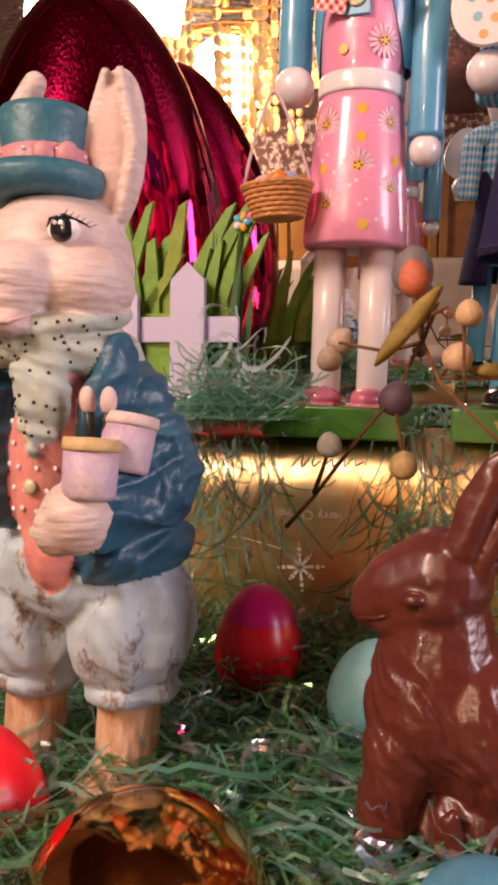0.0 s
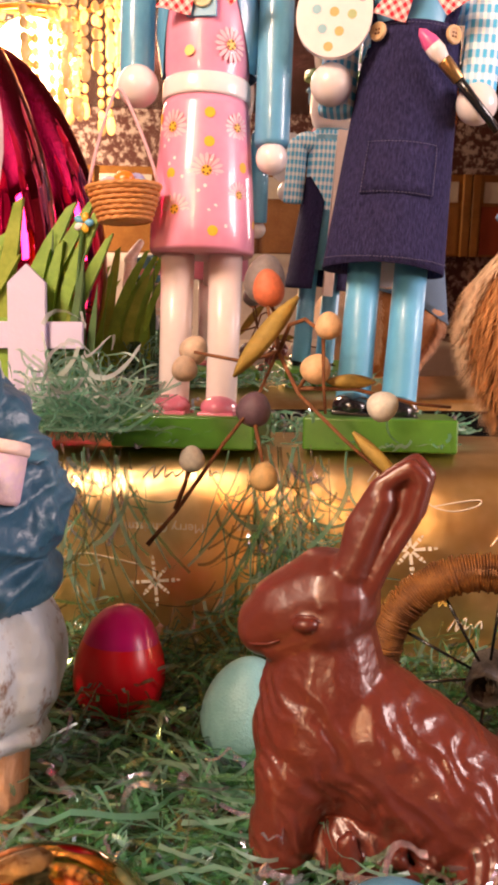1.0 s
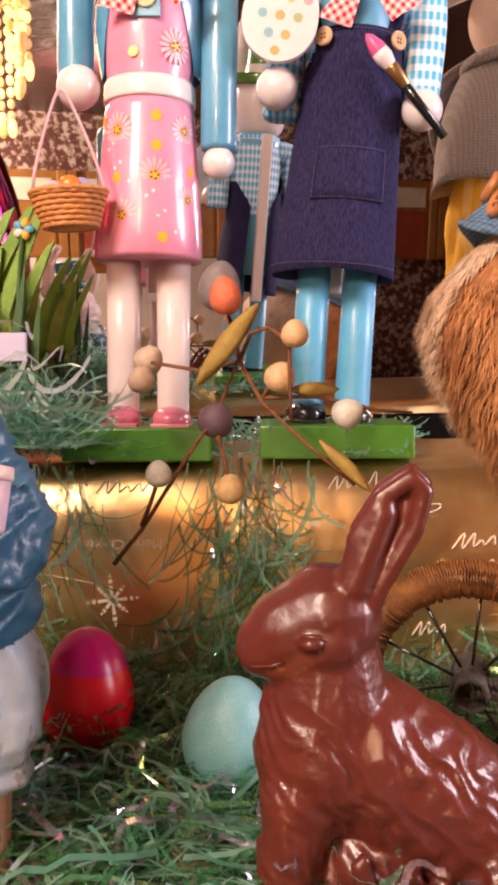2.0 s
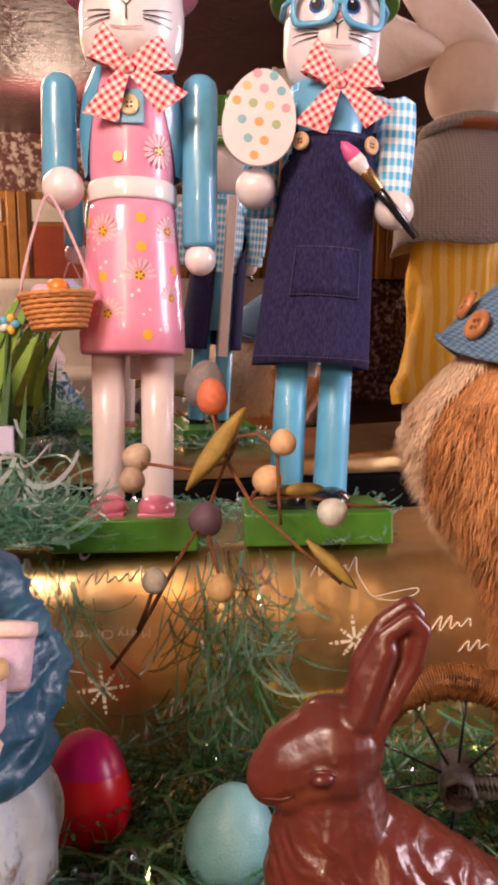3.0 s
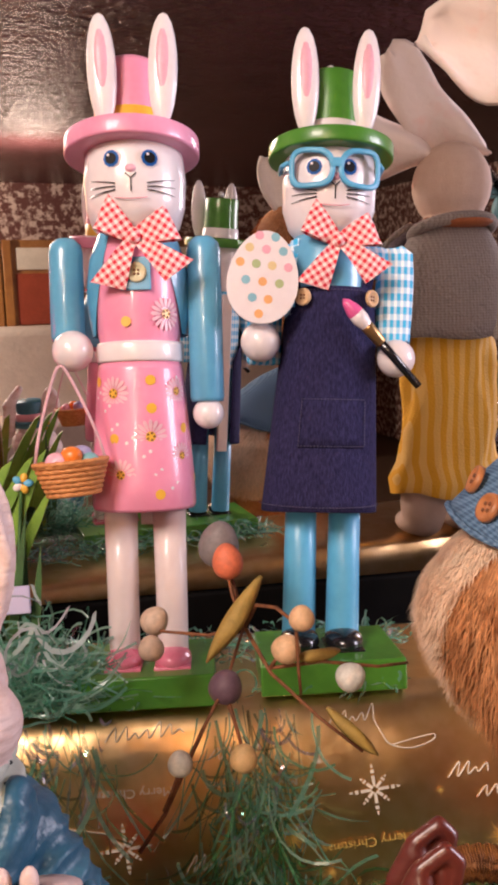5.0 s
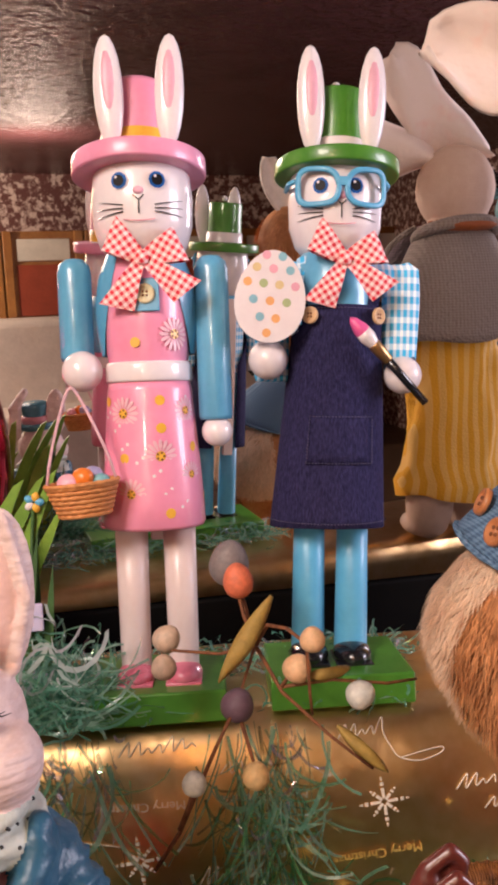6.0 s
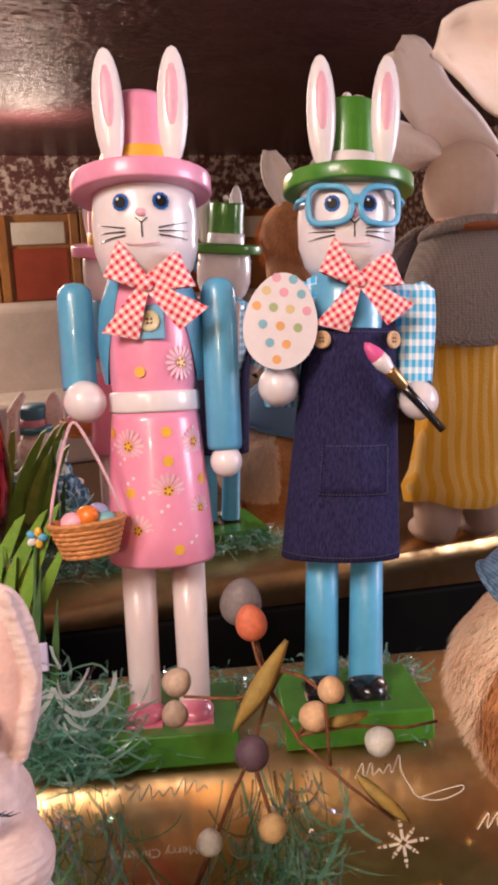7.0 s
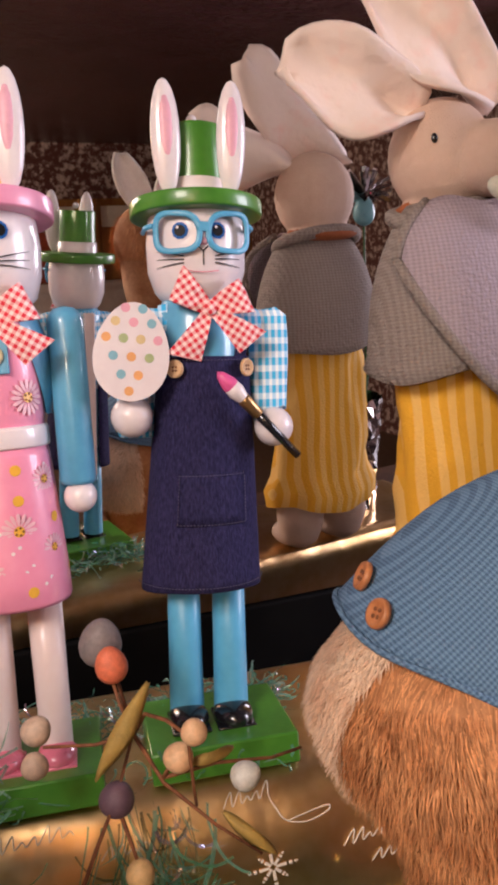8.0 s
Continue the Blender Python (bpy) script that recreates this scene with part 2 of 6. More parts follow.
    def done(self, name, parent=None, label="", at=None, fix=True):
        if fix:
            bmesh.ops.recalc_face_normals(self.bm, faces=self.bm.faces)
        me = bpy.data.meshes.new(name)
        self.bm.to_mesh(me)
        self.bm.free()
        for m in self.mats:
            me.materials.append(m)
        ob = new(name, me)
        if parent:
            ob.parent = parent
        if at is not None:
            ob.matrix_local = at
        if label:
            ob["label"] = label
        return ob


def holder(name, label, category, m=None, group="", kind=""):
    ob = new(name)
    ob.empty_display_size = 0.02
    if m is not None:
        ob.matrix_world = m
    return tagged(ob, label, category, group, kind)


def melted(name, prims, voxel, smooth=6):
    """One sculpted mesh from balls and tapering limbs that flow together. Each face takes the material of the nearest form.
    prims: ("b", centre, radii, turn, material) or ("l", a, b, ra, rb, material)."""
    s = Shape()
    dummy = bpy.data.materials.get("dummy") or bpy.data.materials.new("dummy")
    for p in prims:
        if p[0] == "b":
            s.ball(p[1], p[2], dummy, p[3], 20)
        else:
            a, b = Vector(p[1]), Vector(p[2])
            n = max(8, int((b - a).length / (0.45 * min(p[3], p[4]))))
            for k in range(n + 1):
                f = k / n
                s.ball(a.lerp(b, f), p[3] + (p[4] - p[3]) * f, dummy, (0, 0, 0), 14)
    raw = s.done("raw")
    md = raw.modifiers.new("remesh", "REMESH")
    md.mode, md.voxel_size, md.use_smooth_shade = "VOXEL", voxel, True
    sm = raw.modifiers.new("smooth", "SMOOTH")
    sm.factor, sm.iterations = 0.5, smooth
    bpy.context.view_layer.update()
    me = bpy.data.meshes.new_from_object(raw.evaluated_get(bpy.context.evaluated_depsgraph_get()))
    bpy.data.objects.remove(raw)
    me.name = name
    me.materials.clear()
    mats = []
    for p in prims:
        if p[-1] not in mats:
            mats.append(p[-1])
    for m in mats:
        me.materials.append(m)
    n = len(me.polygons)
    cen = np.empty(n * 3)
    me.polygons.foreach_get("center", cen)
    cen = cen.reshape(-1, 3)
    best, idx = np.full(n, 1e9), np.zeros(n, dtype=np.int32)
    for p in prims:
        if p[0] == "b":
            r = p[2] if not isinstance(p[2], (int, float)) else (p[2],) * 3
            rot = np.array(Euler([radians(a) for a in p[3]]).to_matrix())
            q = (cen - np.array(p[1])) @ rot
            k = np.sqrt(((q / np.array(r)) ** 2).sum(1)) + 1e-9
            d = np.sqrt((q ** 2).sum(1)) * (1 - 1 / k)
        else:
            a, b = np.array(p[1]), np.array(p[2])
            f = np.clip(((cen - a) @ (b - a)) / ((b - a) @ (b - a)), 0, 1)
            d = np.linalg.norm(cen - a - f[:, None] * (b - a), axis=1) - (p[3] + (p[4] - p[3]) * f)
        hit = d < best
        best[hit], idx[hit] = d[hit], mats.index(p[-1])
    me.polygons.foreach_set("material_index", idx)
    me.polygons.foreach_set("use_smooth", np.ones(n, dtype=bool))
    return new(name, me)


# ---- setting ----
TABLE = -0.015
FLOOR = -0.77
CEIL = 1.15


def slab(name, lo, hi, m, label, category, bevel=0.0):
    s = Shape()
    c = [(a + b) / 2 for a, b in zip(lo, hi)]
    s.box([b - a for a, b in zip(lo, hi)], m, Matrix.Translation(c), bevel)
    return tagged(s.done(name), label, category, kind="structure")


PLASTER = mat("brown_plaster", (0.08, 0.031, 0.034), 0.22, color2=(0.05, 0.019, 0.021), scale=5, bump=0.028, bump_scale=30)
PAPER = mat("mottled_wallpaper", (0.13, 0.045, 0.04), 0.5, color2=(0.66, 0.52, 0.48), scale=26, detail=8, contrast=(0.5, 0.57))
CARPET = mat("brown_carpet", (0.14, 0.08, 0.05), 0.9, scale=40, bump=0.004)
slab("floor", (-3, -4.6, FLOOR - 0.1), (3, 1.1, FLOOR), CARPET, "dark brown carpeted floor of the room", "floor")
slab("ceiling", (-3, -4.6, CEIL), (3, 1.1, CEIL + 0.1), PLASTER, "dark brown textured glossy ceiling", "ceiling")
slab("wall_back", (-3, -4.7, FLOOR), (3, -4.6, CEIL), PAPER, "dark wallpapered wall with pale mottled pattern", "wall")
slab("wall_mirror", (-3, 1.0, FLOOR), (3, 1.1, CEIL), PAPER, "dark wallpapered wall behind the mirror", "wall")
slab("wall_left", (-3.1, -4.6, FLOOR), (-3, 1.1, CEIL), PAPER, "dark wallpapered side wall", "wall")
slab("wall_right", (3, -4.6, FLOOR), (3.1, 1.1, CEIL), PAPER, "dark wallpapered side wall", "wall")
slab("sideboard_top", (-1.0, 0.02, TABLE - 0.04), (1.0, 0.74, TABLE), WOOD, "dark wooden sideboard top under the display", "sideboard", 0.004)
slab("sideboard_body", (-0.96, 0.06, FLOOR), (0.96, 0.72, TABLE - 0.04), WOOD, "dark wooden sideboard carcass", "sideboard", 0.004)

MIRROR_N = Vector((-0.1516, 0.9854, 0.0773)).normalized()
mm = bpy.data.materials.new("mirror_glass")
mm.use_nodes = True
mb = mm.node_tree.nodes["Principled BSDF"]
mb.inputs["Base Color"].default_value = (0.86, 0.84, 0.82, 1)
mb.inputs["Metallic"].default_value, mb.inputs["Roughness"].default_value = 1.0, 0.012
mirror_at = Matrix.Translation(MIRROR_N * 0.7695) @ (-MIRROR_N).to_track_quat("-Y", "Z").to_matrix().to_4x4()
mirror = holder("mirror", "large wall mirror tipped slightly forward behind the display", "mirror", mirror_at)
Shape().box((1.7, 0.006, 0.88), mm, Matrix.Translation((0.0, 0.003, 0.523))).done("glass", mirror)
Shape().box((1.78, 0.02, 0.15), BLACKWOOD, Matrix.Translation((0, 0.006, 0.006)), 0.003).done("bottom_panel", mirror, "black painted bottom panel")
for sx, sz, px, pz in ((1.78, 0.04, 0, 0.983), (0.04, 0.92, -0.87, 0.523), (0.04, 0.92, 0.87, 0.523)):
    Shape().box((sx, 0.03, sz), WOOD, Matrix.Translation((px, 0.004, pz)), 0.005).done("frame_rail", mirror)

# ---- gift box ----
BX0, BX1, BY0, BY1, BTOP = -0.42, 0.487, 0.445, 0.645, 0.128
ROUND = ((-0.02, 0.0), (0.06, 0.0), (0.08, 0.0015), (0.095, 0.004), (0.108, 0.008), (0.118, 0.014), (0.125, 0.022), (0.128, 0.032))


def front_y(z):
    """Where the softly rounded front of the gift box lies at height z."""
    return BY0 + float(np.interp(z, [p[0] for p in ROUND], [p[1] for p in ROUND]))


gift = holder("gift_box", "gift box wrapped in glossy gold printed paper", "gift box", Matrix())
section = [(front_y(z), z) for z in (TABLE, 0.0, 0.015, 0.03, 0.045, 0.06, 0.072, 0.084, 0.095, 0.104, 0.112, 0.118, 0.1225, 0.126, 0.128)]
section += [(y, BTOP) for y in (0.49, 0.515, 0.54, 0.57, 0.6, BY1 - 0.018)] + [(BY1 - 0.008, 0.126), (BY1 - 0.002, 0.12), (BY1, 0.1), (BY1, 0.05), (BY1, TABLE)]
rows = []
cy, cz = 0.515, 0.056
for k in range(161):
    x = BX0 + (BX1 - BX0) * k / 160
    d = min(x - BX0, BX1 - x)
    k_in = 1 - (max(0.0, 1 - d / 0.014)) ** 2 * 0.12
    row = []
    for y, z in section:
        w = noise.noise((x * 26, y * 30, z * 30)) * 0.0014 + noise.noise((x * 70, y * 60 + 5, z * 50)) * 0.0005
        row.append(Vector((x, cy + (y - cy) * k_in + w * (0.8 if y < 0.48 else 0.2), max(TABLE, cz + (z - cz) * k_in + (w if z > 0.12 and y > 0.48 else 0) * 0.3))))
    rows.append(row)
wrap = Shape()
wrap.sheet(rows, GOLD)
for end in (rows[0], rows[-1]):
    wrap._faces([wrap.bm.faces.new([wrap.bm.verts.new(p) for p in end])], GOLD, False)
wrap.done("wrapped_body", gift)
PINKHAT = mat("pink_hat_lacquer", (0.82, 0.34, 0.5), 0.36, color2=(0.76, 0.28, 0.43), coat=0.25, scale=30)

# ---- nutcracker figures ----
def on_cone(prof_r, ang, z):
    return Vector((prof_r * math.sin(ang), -prof_r * math.cos(ang), z))


def daisy(s, r, ang, z, size, petals=12, petal=DAISY):
    """A painted daisy that follows the round of the skirt."""
    for k in range(petals):
        a = 2 * math.pi * k / petals
        pts = []
        for u, w in ((0.25, 0.0), (0.6, 0.1), (0.88, 0.1), (1.0, 0.0), (0.88, -0.1), (0.6, -0.1)):
            du = size * (u * math.cos(a) - w * math.sin(a))
            dz = size * (u * math.sin(a) + w * math.cos(a))
            pts.append(s.bm.verts.new(on_cone(r + 0.00025, ang + du / r, z + dz)))
        s._faces([s.bm.faces.new(pts)], petal)
    dot(s, r, ang, z, size * 0.3, YELLOW, 0.0005)
    for k in range(5):
        a = 2 * math.pi * k / 5
        dot(s, r, ang + size * 0.2 * math.cos(a) / r, z + size * 0.2 * math.sin(a), size * 0.07, TWIG, 0.0007)


def dot(s, r, ang, z, size, m, proud=0.0003):
    pts = [s.bm.verts.new(on_cone(r + proud, ang + size * math.cos(2 * math.pi * k / 10) / r, z + size * math.sin(2 * math.pi * k / 10))) for k in range(10)]
    s._faces([s.bm.faces.new(pts)], m)


def rabbit_ear(s, x, y, z0, z1, w, inner, lean=0.0):
    h = (z1 - z0)
    s.ball((x, y, (z0 + z1) / 2), (w, w * 0.55, h / 2 * 1.02), WHITE, (0, lean, 0), 20)
    s.ball((x, y - w * 0.33, z0 + h * 0.56), (w * 0.5, w * 0.3, h * 0.3), inner, (0, lean, 0), 16)


def face(s, hr, z, turn=0.0):
    """Painted face on a round head of radius hr; z is the height of the eyes."""
    for sx in (-1, 1):
        a = sx * 0.36 + turn
        for rad, m, pr in ((0.0066, WHITE, 0.0006), (0.0053, IRIS, 0.0011), (0.0036, PUPIL, 0.0016)):
            dot(s, hr, a, z, rad, m, pr)
        dot(s, hr, a - 0.04, z + 0.002, 0.0009, WHITE, 0.002)
        for k, (dz0, dz1) in enumerate(((-0.012, -0.0095), (-0.0165, -0.0165), (-0.021, -0.0235))):
            p = [on_cone(hr + 0.0007, turn + sx * (0.3 + 0.62 * f), z + (dz0 * f + (-0.0155 - 0.002 * k) * (1 - f)) + (dz1 - dz0) * f * 0.3) for f in (0, 0.33, 0.66, 1)]
            s.tube(p, [0.0004, 0.0004, 0.0003, 0.0002], BLACK, 5)
    s.ball((0, -hr - 0.0003, z - 0.0065), (0.0035, 0.0016, 0.0026), PALEPINK, (0, 0, 0), 12)
    for sx in (-1, 1):
        s.tube([on_cone(hr + 0.0006, 0, z - 0.0125), on_cone(hr + 0.0006, sx * 0.1, z - 0.0095)], 0.0004, BLACK, 5)
    s.tube([on_cone(hr + 0.0006, 0, z - 0.0125), on_cone(hr + 0.0006, 0, z - 0.021)], 0.0004, BLACK, 5)
    s.tube([on_cone(hr + 0.0006, a, z - 0.0255 + 0.012 * a * a) for a in (-0.3, -0.15, 0, 0.15, 0.3)], 0.0003, SHOE, 5)


def arm(s, sx, x, y, ztop, zbot, m, r=0.0118):
    s.lathe([(0, ztop), (r * 0.55, ztop - 0.0012), (r * 0.9, ztop - 0.005), (r, ztop - 0.01), (r, zbot + 0.003), (r * 0.93, zbot), (0, zbot)], m, Matrix.Translation((x, y, 0)), 24)


PINK_AT = pose(-0.1365, 0.487, 0.148, 0, 1.5, 0)
GREEN_AT = pose(-0.0185, 0.505, 0.148, 0, 4.0, 0)


def base(at, w, d, h, label):
    th = holder("display_base", label, "display base", at, "nutcracker bases")
    Shape().box((w, d, h), GREEN, Matrix.Translation((0, 0, -h / 2)), 0.0015, 2).done("plinth", th)
    return th


base(pose(-0.139, 0.497, 0.149, 0, 0.5, 0), 0.093, 0.09, 0.021, "glossy green wooden base under the pink nutcracker")
base(pose(-0.015, 0.505, 0.149, 0, 0.5, 0), 0.096, 0.09, 0.021, "glossy green wooden base under the aproned nutcracker")


def pink_nutcracker():
    s = Shape()
    for sx in (-1, 1):
        x = sx * 0.0162
        s.lathe([(0.0102, 0.004), (0.0106, 0.05), (0.0112, 0.112), (0, 0.112)], CREAM, Matrix.Translation((x, 0, 0)), 24)
        s.ball((x, -0.006, 0.0055), (0.0125, 0.0165, 0.0085), SHOE)
        s.box((0.024, 0.033, 0.003), SHOE, Matrix.Translation((x, -0.005, 0.0016)), 0.001)
    s.lathe([(0, 0.106), (0.0335, 0.106), (0.0345, 0.1085), (0.034, 0.125), (0.0318, 0.155), (0.0298, 0.18), (0.0285, 0.197), (0.0272, 0.2035), (0, 0.2035)], PINK, None, 48)
    s.lathe([(0, 0.2025), (0.0285, 0.2025), (0.029, 0.204), (0.0288, 0.2135), (0.028, 0.2155), (0, 0.2155)], WHITE, None, 48)
    s.lathe([(0.0262, 0.2145), (0.0275, 0.222), (0.0282, 0.25), (0.028, 0.273), (0.0245, 0.287), (0.016, 0.294), (0, 0.296)], PINK, None, 48)
    for sx in (-1, 1):
        grid = []
        for k in range(13):
            f = k / 12
            z = 0.221 + 0.066 * f
            a0 = 0.78 + 0.62 * math.sin(math.pi * (1 - f) * 0.5) * (1 - f) - 0.12 * f
            r = (0.0275 + 0.0007) if f < 0.75 else 0.0282 - (f - 0.75) * 0.012
            grid.append([on_cone(r + 0.0006 + 0.0052 * min(1, j / 3) * math.sin(math.pi * min(1, 0.25 + 0.75 * f)), sx * (a0 + (math.pi - a0) * j / 14), z) for j in range(15)])
        s.sheet(grid, BLUE)
    s.box((0.019, 0.0028, 0.021), BLUE, Matrix.Translation((0.001, -0.0288, 0.2575)), 0.0006)
    # arms
    arm(s, -1, -0.0472, -0.001, 0.2865, 0.218, BLUE, 0.0113)
    s.ball((-0.0425, -0.014, 0.2105), 0.0134, WHITE)
    arm(s, 1, 0.044, -0.001, 0.2865, 0.176, BLUE, 0.0114)
    s.ball((0.0445, -0.003, 0.168), 0.0104, WHITE)
    # head
    s.lathe([(0, 0.282), (0.0205, 0.2835), (0.029, 0.292), (0.0328, 0.305), (0.0338, 0.322), (0.0322, 0.338), (0.0285, 0.35), (0, 0.352)], WHITE, None, 48)
    face(s, 0.0334, 0.329)
    # hat
    tilt = pose(-0.0015, 0.001, 0.338, -5, 0, 0) @ Matrix.Diagonal((0.965, 0.965, 1, 1))
    s.lathe([(0, 0), (0.044, 0), (0.0451, 0.0001), (0.046, 0.0007), (0.0463, 0.0016), (0.0463, 0.0105), (0.046, 0.0116), (0.0451, 0.0122), (0.044, 0.0123), (0.025, 0.0123), (0.025, 0.0138)], PINKHAT, tilt, 56)
    s.lathe([(0.0264, 0.0136), (0.0264, 0.0255), (0.0255, 0.0265)], YELLOW, tilt, 40)
    s.lathe([(0.0256, 0.0136), (0.0252, 0.05), (0.0238, 0.058), (0.019, 0.0625), (0, 0.0635)], PINKHAT, tilt, 40)
    for sx in (-1, 1):
        rabbit_ear(s, 0.0025 + sx * 0.0192, -0.0265, 0.3505, 0.421, 0.0094, PALEPINK, sx * 2)
    # flowers on skirt and bib
    for a, z, k in ((-0.56, 0.182, 0.0112), (0.92, 0.183, 0.0092), (0.24, 0.154, 0.0112), (0.94, 0.141, 0.0088), (-0.37, 0.13, 0.0104), (-1.45, 0.152, 0.01), (0.72, 0.2325, 0.0112), (-1.25, 0.118, 0.008)):
        r = 0.0282 if z > 0.22 else 0.0345 - (z - 0.108) * 0.068
        daisy(s, r + 0.0004, a, z, k, 16)
    for a, z in ((0.28, 0.19), (0.28, 0.172), (-0.52, 0.153), (1.08, 0.159), (0.38, 0.117), (-1.1, 0.19), (-0.22, 0.2275), (1.5, 0.125)):
        r = 0.0282 if z > 0.22 else 0.0345 - (z - 0.108) * 0.068
        dot(s, r + 0.0003, a, z, 0.0034, YELLOW, 0.0004)
    for k in range(16):
        a, z = -1.2 + 2.3 * ((k * 0.618) % 1), 0.115 + 0.08 * ((k * 0.37) % 1)
        dot(s, 0.0345 - (z - 0.108) * 0.068 + 0.0003, a, z, 0.0012, PETAL, 0.0003)
    s.box((0.012, 0.007, 0.19), CREAM, Matrix.Translation((0, 0.0385, 0.185)), 0.001)
    ob = s.done("nutcracker_figure", at=PINK_AT)
    return tagged(ob, "rabbit nutcracker painted in a pink daisy dress and pink hat", "nutcracker", "nutcracker figures")


SHIRT = BLUECHECK


def green_nutcracker():
    s = Shape()
    for sx in (-1, 1):
        x = sx * 0.0152 + 0.0
        s.lathe([(0.0118, 0.006), (0.0113, 0.05), (0.0108, 0.125), (0, 0.125)], BLUELEG, Matrix.Translation((x, 0, 0)), 24)
        s.ball((x, -0.008, 0.006), (0.0135, 0.019, 0.0095), BLACK)
        s.box((0.026, 0.037, 0.0032), BLACK, Matrix.Translation((x, -0.007, 0.0017)), 0.001)
    s.lathe([(0, 0.12), (0.029, 0.12), (0.0275, 0.2), (0.0278, 0.25), (0.027, 0.275), (0.02, 0.29), (0, 0.292)], BLUE, None, 40)
    # arms
    sleeve = []
    for k in range(13):
        f = k / 12
        w = 0.0122 + 0.0012 * math.sin(3 * f) if k < 12 else 0.006
        row = []
        for j in range(28):
            a = 2 * math.pi * j / 28
            c_, s_ = math.cos(a), math.sin(a)
            row.append(Vector((0.0465 + w * 0.92 * abs(c_) ** 0.55 * (1 if c_ > 0 else -1) + 0.0012 * math.sin(4 * f + 2 * a) * f, 0.0 + w * abs(s_) ** 0.6 * (1 if s_ > 0 else -1), 0.212 + 0.067 * f - 0.0015 * math.cos(3 * a) * (1 - f) - (0.0015 if c_ < 0 else 0) * f)))
        sleeve.append(row)
    s.sheet(sleeve, SHIRT, 0.0, True)
    s._faces([s.bm.faces.new([s.bm.verts.new(p) for p in sleeve[-1]])], SHIRT)
    arm(s, 1, 0.0465, 0.0, 0.272, 0.2, SHIRT, 0.0105)
    s.ball((0.0452, -0.02, 0.2005), 0.0128, WHITE)
    arm(s, -1, -0.043, -0.002, 0.272, 0.196, SHIRT, 0.012)
    s.ball((-0.0465, -0.018, 0.21), 0.0134, WHITE)
    back = [[on_cone(0.0292 if z < 0.25 else 0.0292 - (z - 0.25) * 0.1, 0.95 + (2 * math.pi - 1.9) * j / 24, z) for j in range(25)] for z in (0.19, 0.205, 0.22, 0.235, 0.25, 0.262, 0.273, 0.281)]
    s.sheet(back, SHIRT)
    for sx in (-1, 1):
        s.ball((sx * 0.031, 0.0, 0.268), (0.017, 0.015, 0.0115), SHIRT)
    s.lathe([(0, 0.28), (0.0205, 0.281), (0.0275, 0.289), (0.0318, 0.302), (0.0325, 0.32), (0.031, 0.335), (0.028, 0.345), (0, 0.347)], WHITE, None, 48)
    face(s, 0.0322, 0.3245, -0.07)
    tilt = pose(0.001, 0.001, 0.3365, -3, 0, 0)
    s.lathe([(0, 0), (0.041, 0), (0.0421, 0.0001), (0.0429, 0.0006), (0.0432, 0.0014), (0.0432, 0.0088), (0.0429, 0.0098), (0.0421, 0.0104), (0.041, 0.0105), (0.021, 0.0105), (0.021, 0.0116)], GREEN, tilt, 56)
    s.lathe([(0.0224, 0.0116), (0.0222, 0.0225), (0.0212, 0.0232)], WHITE, tilt, 40)
    s.lathe([(0.0215, 0.0116), (0.0202, 0.04), (0.0205, 0.0565), (0.0198, 0.058), (0, 0.058)], GREEN, tilt, 40)
    s.ball((0, 0.002, 0.4), 0.0035, WHITE)
    for sx in (-1, 1):
        rabbit_ear(s, 0.0005 + sx * 0.0205, -0.023, 0.3475, 0.4175, 0.0094, PALEPINK, sx * 1.5)
    s.box((0.012, 0.007, 0.19), CREAM, Matrix.Translation((0, 0.0405, 0.185)), 0.001)
    ob = s.done("nutcracker_figure", at=GREEN_AT)
    return tagged(ob, "rabbit nutcracker with blue legs, green top hat and checked shirt", "nutcracker", "nutcracker figures")


BLUELEG = mat("sky_blue_lacquer", (0.12, 0.43, 0.68), 0.42, color2=(0.09, 0.37, 0.61), coat=0.15, scale=30)
pink_nutcracker()
green_nutcracker()


# ---- what the nutcrackers wear and hold ----
def bow(name, at, label, scale=1.0):
    th = holder(name, label, "bow", at, "gingham bows")
    for sx, m, rise, reach, tdrop, tout in ((-1, GING_A, 0.0165, 0.021, 0.03, 0.0165), (1, GING_B, 0.0085, 0.025, 0.021, 0.027)):
        # loop
        grid = []
        for k in range(17):
            f = k / 16
            a = 2 * math.pi * f
            u = (1 - math.cos(a)) / 2
            half = 0.0034 + 0.0075 * u ** 0.8
            cx, cz, cy = sx * reach * u, rise * u + 0.001, -0.003 - 0.0065 * math.sin(a) * u
            row = [Vector((cx - sx * 0.45 * half * j, cy + 0.0011 * math.sin(5 * j + 4 * u), cz + half * j)) * scale for j in (-1, -0.6, -0.2, 0.2, 0.6, 1)]
            grid.append(row)
        Shape().sheet(grid, m).done("loop", th)
        grid = []
        for k in range(10):
            f = k / 9
            half = 0.003 + 0.008 * f
            d = Vector((sx * tout, 0, -tdrop)).normalized()
            n = Vector((-d.z, 0, d.x))
            c = Vector((sx * 0.001, -0.0045 - 0.003 * math.sin(math.pi * f), 0)) + d * (0.034 * f)
            row = [(c + n * half * j + d * 0.003 * j * sx * f + Vector((0, 0.0012 * math.sin(6 * f + 3 * j), 0))) * scale for j in (-1, -0.5, 0, 0.5, 1)]
            grid.append(row)
        Shape().sheet(grid, m).done("tail", th)
    Shape().ball((0, -0.006, 0.001), (0.0042, 0.0035, 0.0048), GING_A).done("knot", th)
    return th


